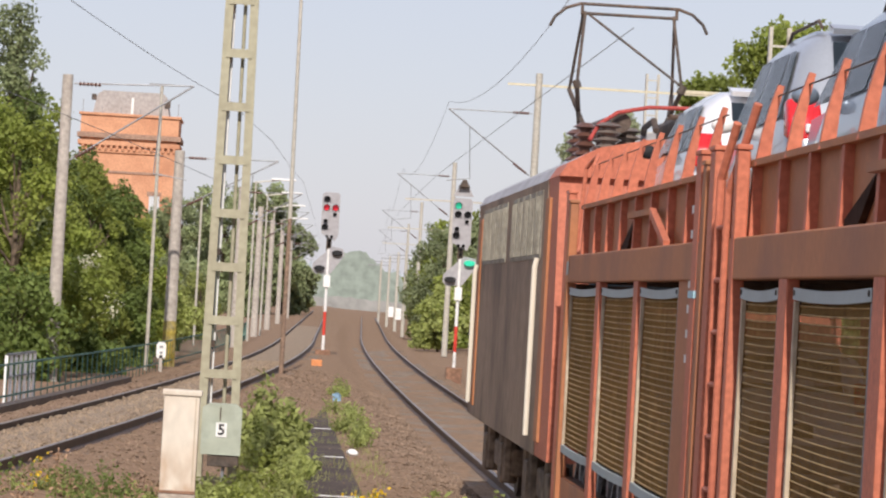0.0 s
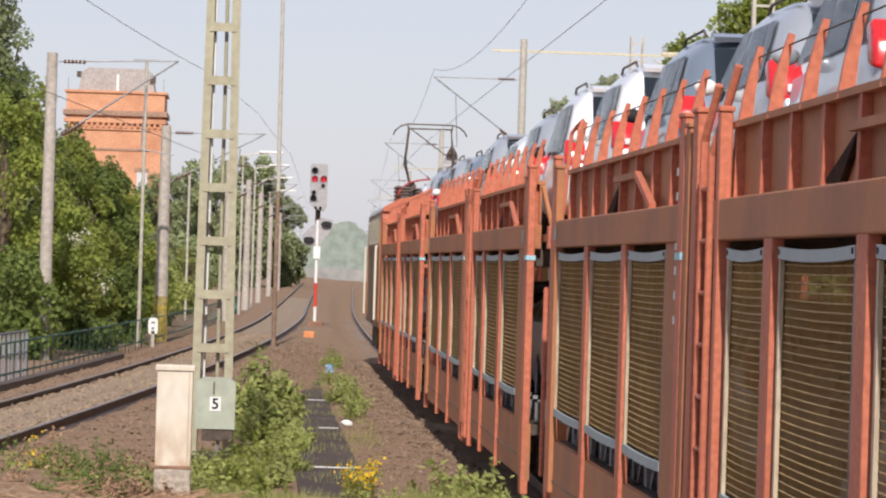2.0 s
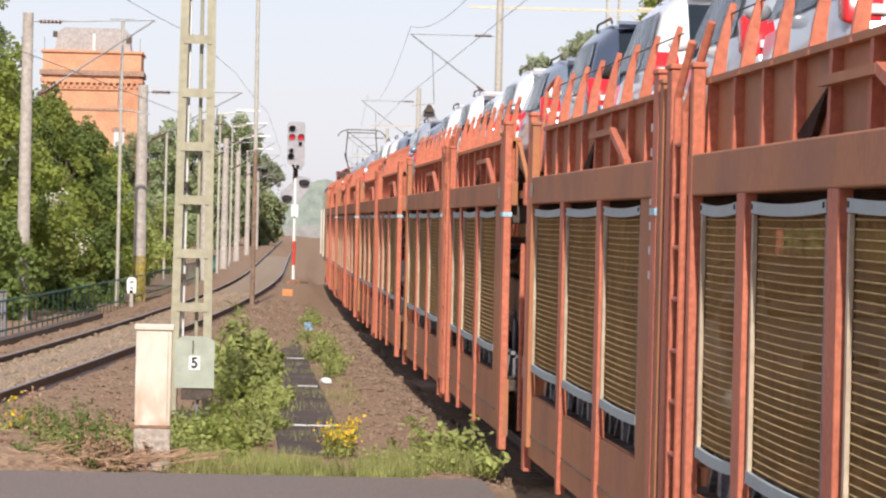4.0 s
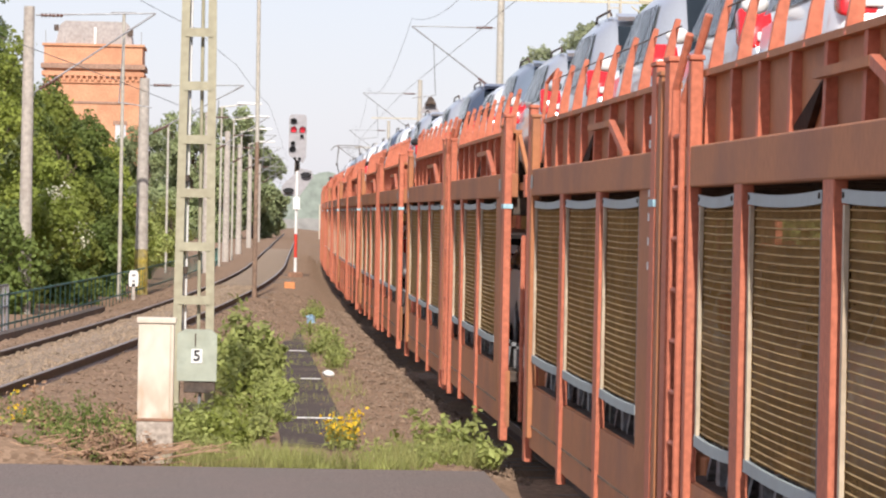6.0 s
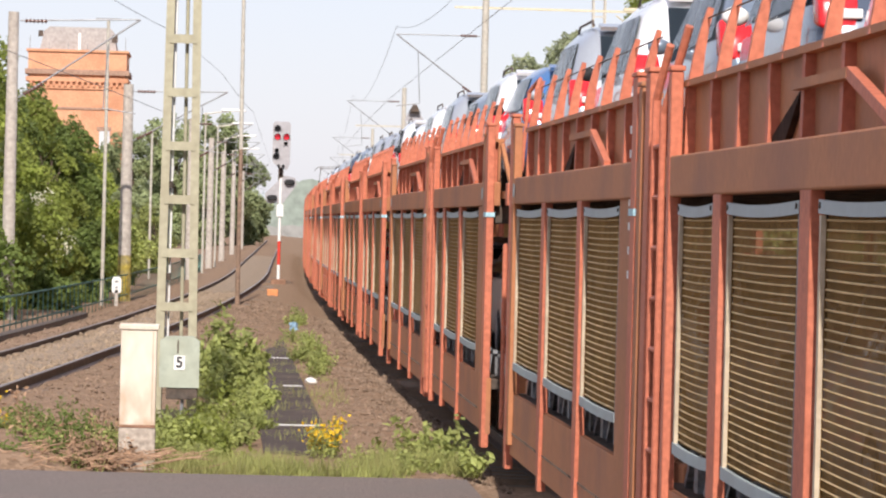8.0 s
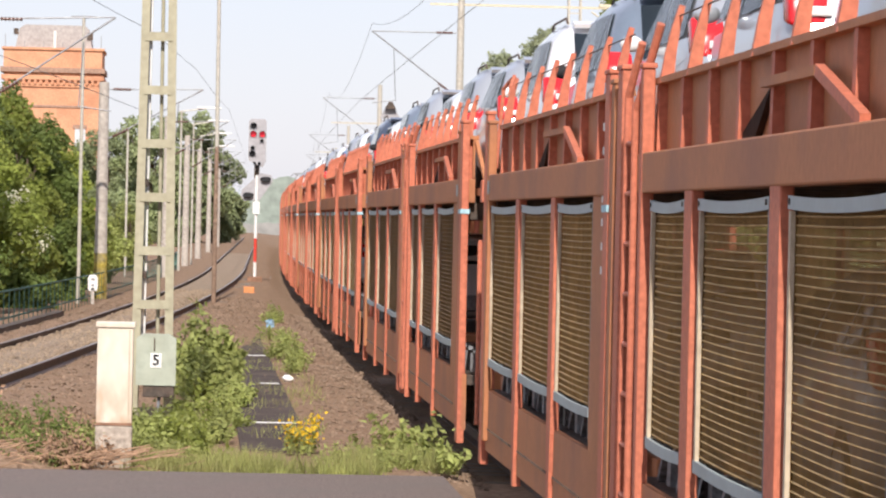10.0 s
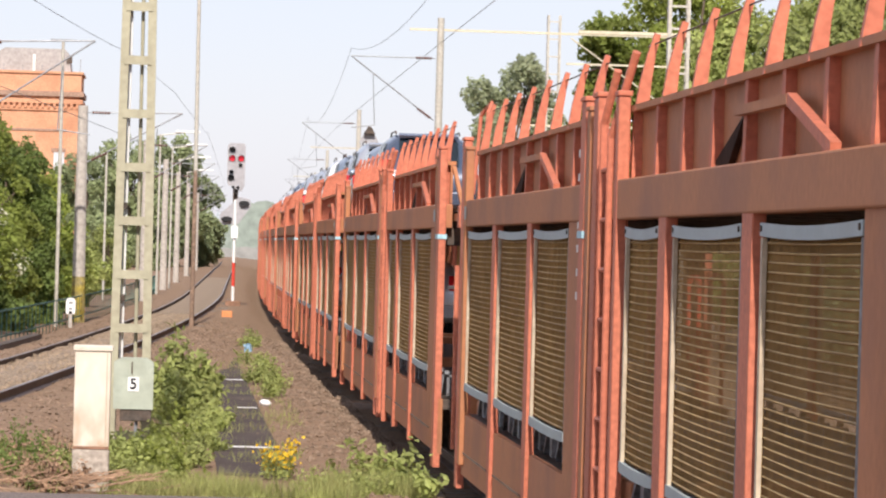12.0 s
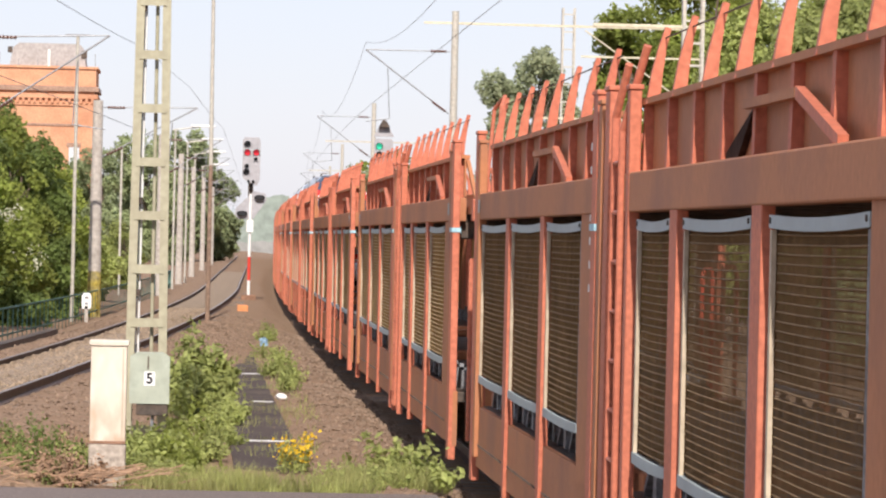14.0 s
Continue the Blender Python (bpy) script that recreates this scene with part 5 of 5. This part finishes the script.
for k in range(PAIRS):
    for proto, mid in ((proto_front, -5.2), (proto_rear, -17.5)):
        unit = proto if k == 0 else copy_thing(proto, Matrix.Identity(4))
        ride(unit, -PITCH * k, mid)
        ribs = RIDGE_PALE if k in (8, 13) else RIDGE_DULL if k in (9, 14) else None
        if ribs:                          # newer, straw-coloured ribs on some pairs, duller ones on others
            for piece in unit.children:
                if piece.name.startswith("side_panel"):
                    piece.material_slots[1].link = "OBJECT"
                    piece.material_slots[1].material = ribs
                    if ribs is RIDGE_DULL:
                        piece.material_slots[0].link = "OBJECT"
                        piece.material_slots[0].material = SHEET_DULL
order = ("white", "silver", "silver", "grey_blue", "white", "dark", "silver", "white", "grey_blue", "white", "silver", "silver", "white", "silver", "grey_blue", "white")
car_protos = {}
LABELS = {"white": "new white car with red tail lights", "silver": "new silver car with red tail lights", "grey_blue": "new grey-blue car with red tail lights", "dark": "new dark blue car with red tail lights", "blue": "new bright blue car"}


def put_car(color, tall, ahead, dz, where):
    key = (color, tall)
    if key not in car_protos:
        c = car_protos[key] = car(PAINTS[color], len(car_protos), tall)
    else:
        c = copy_thing(car_protos[key], Matrix.Identity(4))
    tagged(c, LABELS[color] + where, "car", "new cars on the train")
    ride(c, ahead, 0.0, dz)


TAILS = (4.5, 10.2, 14.6, 19.7, 25.6)
for k in range(LOADED):
    for j, tail in enumerate(TAILS):
        i = 5 * k + j + 1
        color, tall = order[(i * 7 + k * 3) % 16], (0.10, 0.24, 0.16, 0.28)[(i * 5 + k) % 4]
        if k == 0:
            color, tall = (("white", 0.10), ("silver", 0.24), ("grey_blue", 0.16), ("silver", 0.24), ("grey_blue", 0.16))[j]
        if (k, j) == (1, 3):
            color, tall = "white", 0.34
        if (k, j) == (7, 3):
            color, tall = "blue", 0.10
        if k == LOADED - 1 and j == 4:
            color, tall = "dark", 0.16
        put_car(color, tall, -PITCH * k - tail + 2.1, 3.02, " on the upper deck")
    for j, q in enumerate((-2.4, -7.4, -15.6, -20.4)):
        if (k + j) % 5 != 1:
            put_car(order[(k * 5 + j * 3) % 16], 0.0, -PITCH * k + q, 0.99, " on the lower deck")


def motions():
    for thing, ahead, mid, dz, dx in MOVERS:
        rows = []
        for t in TIMES:
            y = FRONT0 + travel(t) + ahead
            slope = (main_x(y + mid + 5) - main_x(y + mid - 5)) / 10
            x = main_x(y + mid) - mid * slope + dx
            rows.append((t, pose(x, y, dz, 0, 0, -math.degrees(math.atan(slope)))))
        walk(thing, rows)


# ---- weeds and small things on the ground ----
def weed(x, y, h, r, seed, mat, label, n=700, size=0.045, flower=None, stems=9, z=-0.02):
    """A clump of leafy stems."""
    rng = np.random.default_rng(seed)
    e = tagged(empty("weed", x, y, z), label, "weed", "weeds between the tracks")
    tips, pts = [], []
    bm = B()
    stems = int(stems * 1.7)
    for k in range(stems):
        a, d = rng.uniform(0, 6.28), r * rng.uniform(0.05, 0.75)
        foot = np.array((d * math.cos(a), d * math.sin(a), 0))
        tall = h * rng.uniform(0.35, 1.0) * (1.15 - 0.5 * d / r)
        tip = foot * rng.uniform(1.1, 1.7) + np.array((rng.normal(scale=0.08 * h), rng.normal(scale=0.08 * h), tall))
        rod(bm, foot, tip, 0.006, 0.003, 4)
        tips.append(tip)
        for f in np.linspace(0.22, 1.0, max(5, n // stems)):
            pts.append(foot + (tip - foot) * f + rng.normal(scale=0.02 + 0.055 * h * (1.1 - 0.6 * f), size=3) * (1, 1, 0.6))
    part("stalk", bm, mat, e)["kind"] = "stuff"
    pts = np.array(pts)
    pts[:, 2] = np.maximum(pts[:, 2], 0.01)
    up = np.tile((0.0, -0.35, 0.8), (len(pts), 1))
    me = leaf_mesh("leaves", pts, up, size, rng, 0.5)
    me.materials.append(mat)
    new("leaves", me).parent = e
    if flower:
        fp = np.concatenate([np.array(tips) + rng.normal(scale=(0.06, 0.06, 0.05), size=(len(tips), 3)) for k in range(9)])
        me = leaf_mesh("blossoms", fp, np.tile((0.0, -0.5, 0.5), (len(fp), 1)), 0.022, rng, 0.8)
        me.materials.append(flower)
        new("blossoms", me).parent = e
    return e


rng = np.random.default_rng(5)
# the large bush behind the mast and the growth round the mast's foot
for k, (x, y, h, r) in enumerate(((0.05, 57, 1.30, 0.40), (-0.20, 56.2, 0.95, 0.35), (0.38, 56.8, 0.95, 0.32), (0.15, 55.2, 0.75, 0.38))):
    weed(x, y, h, r, 200 + k, LEAF_WEED, "leafy green bush with pale leaf tips", 900, 0.062, None, 16)
for k in range(15):
    x, y = rng.uniform(-0.70, 0.40), rng.uniform(41.0, 51)
    if x < -0.1 and y < 45.2:
        y += 4.5
    weed(x + 0.02 * (y - 42), y, rng.uniform(0.25, 0.62) * (1 - 0.25 * (x > 0.3)), 0.24, 230 + k, (LEAF_WEED, LEAF_MID, LEAF_WEED)[k % 3], "lush green weeds round the mast", 240, 0.036)
for k in range(14):
    weed(-0.78 + 0.05 * k + rng.uniform(-0.03, 0.03), rng.uniform(42.6, 44.0), rng.uniform(0.28, 0.55), 0.2, 900 + k, (LEAF_WEED, LEAF_MID)[k % 2], "lush green weeds round the mast foot", 200, 0.036)
for k in range(7):
    weed(rng.uniform(-0.66, -0.05), rng.uniform(40.2, 43.5), rng.uniform(0.15, 0.36), 0.2, 260 + k, LEAF_WEED, "low green weeds round the mast", 170, 0.032)
for k in range(70):
    x, y = rng.uniform(-2.95, -1.05), rng.uniform(39.3, 45)
    weed(x - 0.03 * (y - 40), y, rng.uniform(0.22, 0.6), 0.3, 270 + k, (LEAF_WEED, LEAF_DARK, TWIG, LEAF_DARK, TWIG)[k % 5], "low bramble and weeds beside the cabinet", 230, 0.03)
for k in range(9):
    weed(rng.uniform(1.15, 2.75), rng.uniform(39.4, 42.5), rng.uniform(0.14, 0.30), 0.2, 310 + k, LEAF_WEED, "low green weeds at the platform end", 120, 0.026)
for k, (x, y, h) in enumerate(((2.25, 41.6, 0.50), (2.56, 40.9, 0.72), (2.05, 42.4, 0.55), (2.62, 39.6, 0.42), (2.4, 43.2, 0.4))):
    weed(x, y, h, 0.2, 330 + k, LEAF_WEED, "upright green weed close to the train", 90, 0.055, None, 4)
for k, (x, y, h) in enumerate(((1.14, 42.4, 0.36), (1.30, 42.8, 0.42))):
    weed(x, y, h, 0.16, 340 + k, LEAF_WEED, "weed with bright yellow blossoms", 200, 0.026, BLOSSOM_Y, 8)
for k in range(14):
    y = rng.uniform(62, 98)
    weed(rng.uniform(1.35, 1.75) + 0.002 * y, y, rng.uniform(0.25, 0.6), 0.25, 350 + k, LEAF_WEED, "scattered green weeds along the old path", 170, 0.04)
for k in range(8):
    weed(rng.uniform(0.35, 0.6), rng.uniform(52, 74), rng.uniform(0.3, 0.6), 0.25, 370 + k, LEAF_WEED, "green weeds at the edge of the old path", 380, 0.04)
for k, (x, y) in enumerate(((-2.45, 42.2),)):
    weed(x, y, 0.55, 0.2, 385 + k, GRASS, "weed with pale yellow blossoms", 160, 0.03, BLOSSOM_Y, 4)


def blades(name, label, xr, yr, n, h, mat, seed):
    rng = np.random.default_rng(seed)
    px, py = rng.uniform(*xr, n), rng.uniform(*yr, n)
    keep = np.array([noise.noise((a * 1.3, b * 0.6, 3.0)) > 0.02 for a, b in zip(px, py)])
    px, py = px[keep], py[keep]
    k = len(px)
    hh = h * rng.uniform(0.4, 1.3, k)
    lean = rng.normal(scale=0.35, size=(k, 2)) * hh[:, None]
    a = rng.uniform(0, 6.28, k)
    wx, wy = 0.006 * np.cos(a), 0.006 * np.sin(a)
    z0 = np.full(k, -0.04)
    p = np.stack([np.stack([px - wx, py - wy, z0], 1), np.stack([px + wx, py + wy, z0], 1), np.stack([px + lean[:, 0], py + lean[:, 1], z0 + hh], 1)], 1).reshape(-1, 3)
    me = bpy.data.meshes.new(name)
    me.from_pydata(p.tolist(), [], np.arange(3 * k).reshape(-1, 3).tolist())
    me.materials.append(mat)
    tagged(new(name, me), label, "grass", kind="stuff")


blades("grass", "pale green grass tufts along the platform end", (-0.5, 2.75), (38.7, 41.2), 9000, 0.24, GRASS, 1)
blades("grass", "thin grass in front of the cabinet and mast", (-2.9, -0.3), (39.0, 48), 7000, 0.16, GRASS, 2)
blades("grass", "sparse grass along the old path", (0.1, 1.9), (45, 100), 6000, 0.14, GRASS, 3)
blades("grass", "grass strip in front of the green fence", (-5.5, -2.0), (72, 110), 6000, 0.2, LEAF_WEED, 4)

# dry twigs and cuttings before the cabinet
for k in range(110):
    x, y = rng.uniform(-2.7, -0.4), rng.uniform(38.75, 40.4)
    a = rng.uniform(-0.5, 0.5)
    d = rng.uniform(0.2, 0.55)
    z = rng.uniform(0.0, 0.16)
    bm = B()
    tube(bm, [(0, 0, 0), (d * 0.5 * math.cos(a), d * 0.5 * math.sin(a), 0.05), (d * math.cos(a), d * math.sin(a), rng.uniform(-0.03, 0.12))], 0.007, 5)
    o = tagged(part("twig", bm, TWIG), "dry brown twig lying before the weeds", "twig", "dry twigs")
    o.location = (x, y, z)


def pebbles(name, label, seed, n, place, size, mat):
    rng = np.random.default_rng(seed)
    base = np.array(((1, 0, 0), (-1, 0, 0), (0, 1, 0), (0, -1, 0), (0, 0, 1), (0, 0, -1)), float)
    tri = np.array(((0, 2, 4), (2, 1, 4), (1, 3, 4), (3, 0, 4), (2, 0, 5), (1, 2, 5), (3, 1, 5), (0, 3, 5)))
    pts, fcs = [], []
    for k in range(n):
        x, y, z = place(rng)
        s = size * rng.uniform(0.5, 1.5)
        v = base * (s * rng.uniform(0.7, 1.3, 3)) * (1, 1, 0.75)
        c, q = math.cos(k * 1.7), math.sin(k * 1.7)
        v = np.stack([v[:, 0] * c - v[:, 1] * q, v[:, 0] * q + v[:, 1] * c, v[:, 2]], 1) + rng.normal(scale=s * 0.2, size=(6, 3))
        pts.append(v + (x, y, z + s * 0.2))
        fcs.append(tri + 6 * k)
    me = bpy.data.meshes.new(name)
    me.from_pydata(np.concatenate(pts).tolist(), [], np.concatenate(fcs).tolist())
    me.materials.append(mat)
    tagged(new(name, me), label, "gravel", kind="stuff")


PEBBLE = material("brown_grey_stones", (0.255, 0.18, 0.125), 0.9, 0, 0.2, 3, (0.17, 0.115, 0.08), 1, 0.5, vary=0.35)


def beside_main(r):
    y = r.uniform(39, 105)
    x = main_x(y) - 1.2 - abs(r.normal(scale=0.75))
    return x, y, ground_z(x, y)


def beside_left(r):
    y = r.uniform(46, 112)
    x = left_x(y) + r.uniform(-1.9, 2.6)
    return x, y, ground_z(x, y)


pebbles("gravel", "loose brown-grey ballast stones beside the main line", 7, 9000, beside_main, 0.024, PEBBLE)
def in_left(r):
    y = r.uniform(46, 118)
    return left_x(y) + r.uniform(-0.66, 0.66), y, left_z(y) - 0.075


pebbles("gravel", "pale tan stones between the rails of the branch track", 9, 6000, in_left, 0.026, TAN_BALLAST)
pebbles("gravel", "loose ballast stones of the branch track", 8, 9000, beside_left, 0.024, PEBBLE)
bm = B()
bmesh.ops.create_icosphere(bm, subdivisions=2, radius=0.1)
for v in bm.verts:
    v.co *= 1 + 0.35 * noise.noise(v.co * 9)
o = tagged(part("rock", bm, WHITE), "pale white stone lying on the ballast", "stone")
o.location, o.scale = (1.46, 61.3, 0.03), (1.0, 0.8, 0.6)
bm = B()
bmesh.ops.create_grid(bm, x_segments=6, y_segments=6, size=0.10)
for v in bm.verts:
    v.co.z += 0.09 * noise.noise(v.co * 14) + 0.05
o = tagged(part("plastic_bag", bm, LITTER), "crumpled blue plastic bag among the weeds", "litter")
o.location, o.rotation_euler = (1.58, 84, 0.25), (1.1, 0, 0.2)
# white blossoms in the shrubs
rng = np.random.default_rng(77)
for k, (x, y, z, r) in enumerate(((-4.35, 96.8, 1.9, 0.55), (-4.75, 96.5, 2.9, 0.5))):
    c, nrm = cloud(rng, ((0, 0, 0, r, r * 0.8),), 170, 0.2)
    me = leaf_mesh("blossoms", c, nrm, 0.04, rng, 0.8)
    me.materials.append(BLOSSOM_W)
    o = tagged(new("blossom_cluster", me), "white blossoms of a flowering shrub", "blossom", kind="stuff")
    o.location = (x, y, z)

motions()
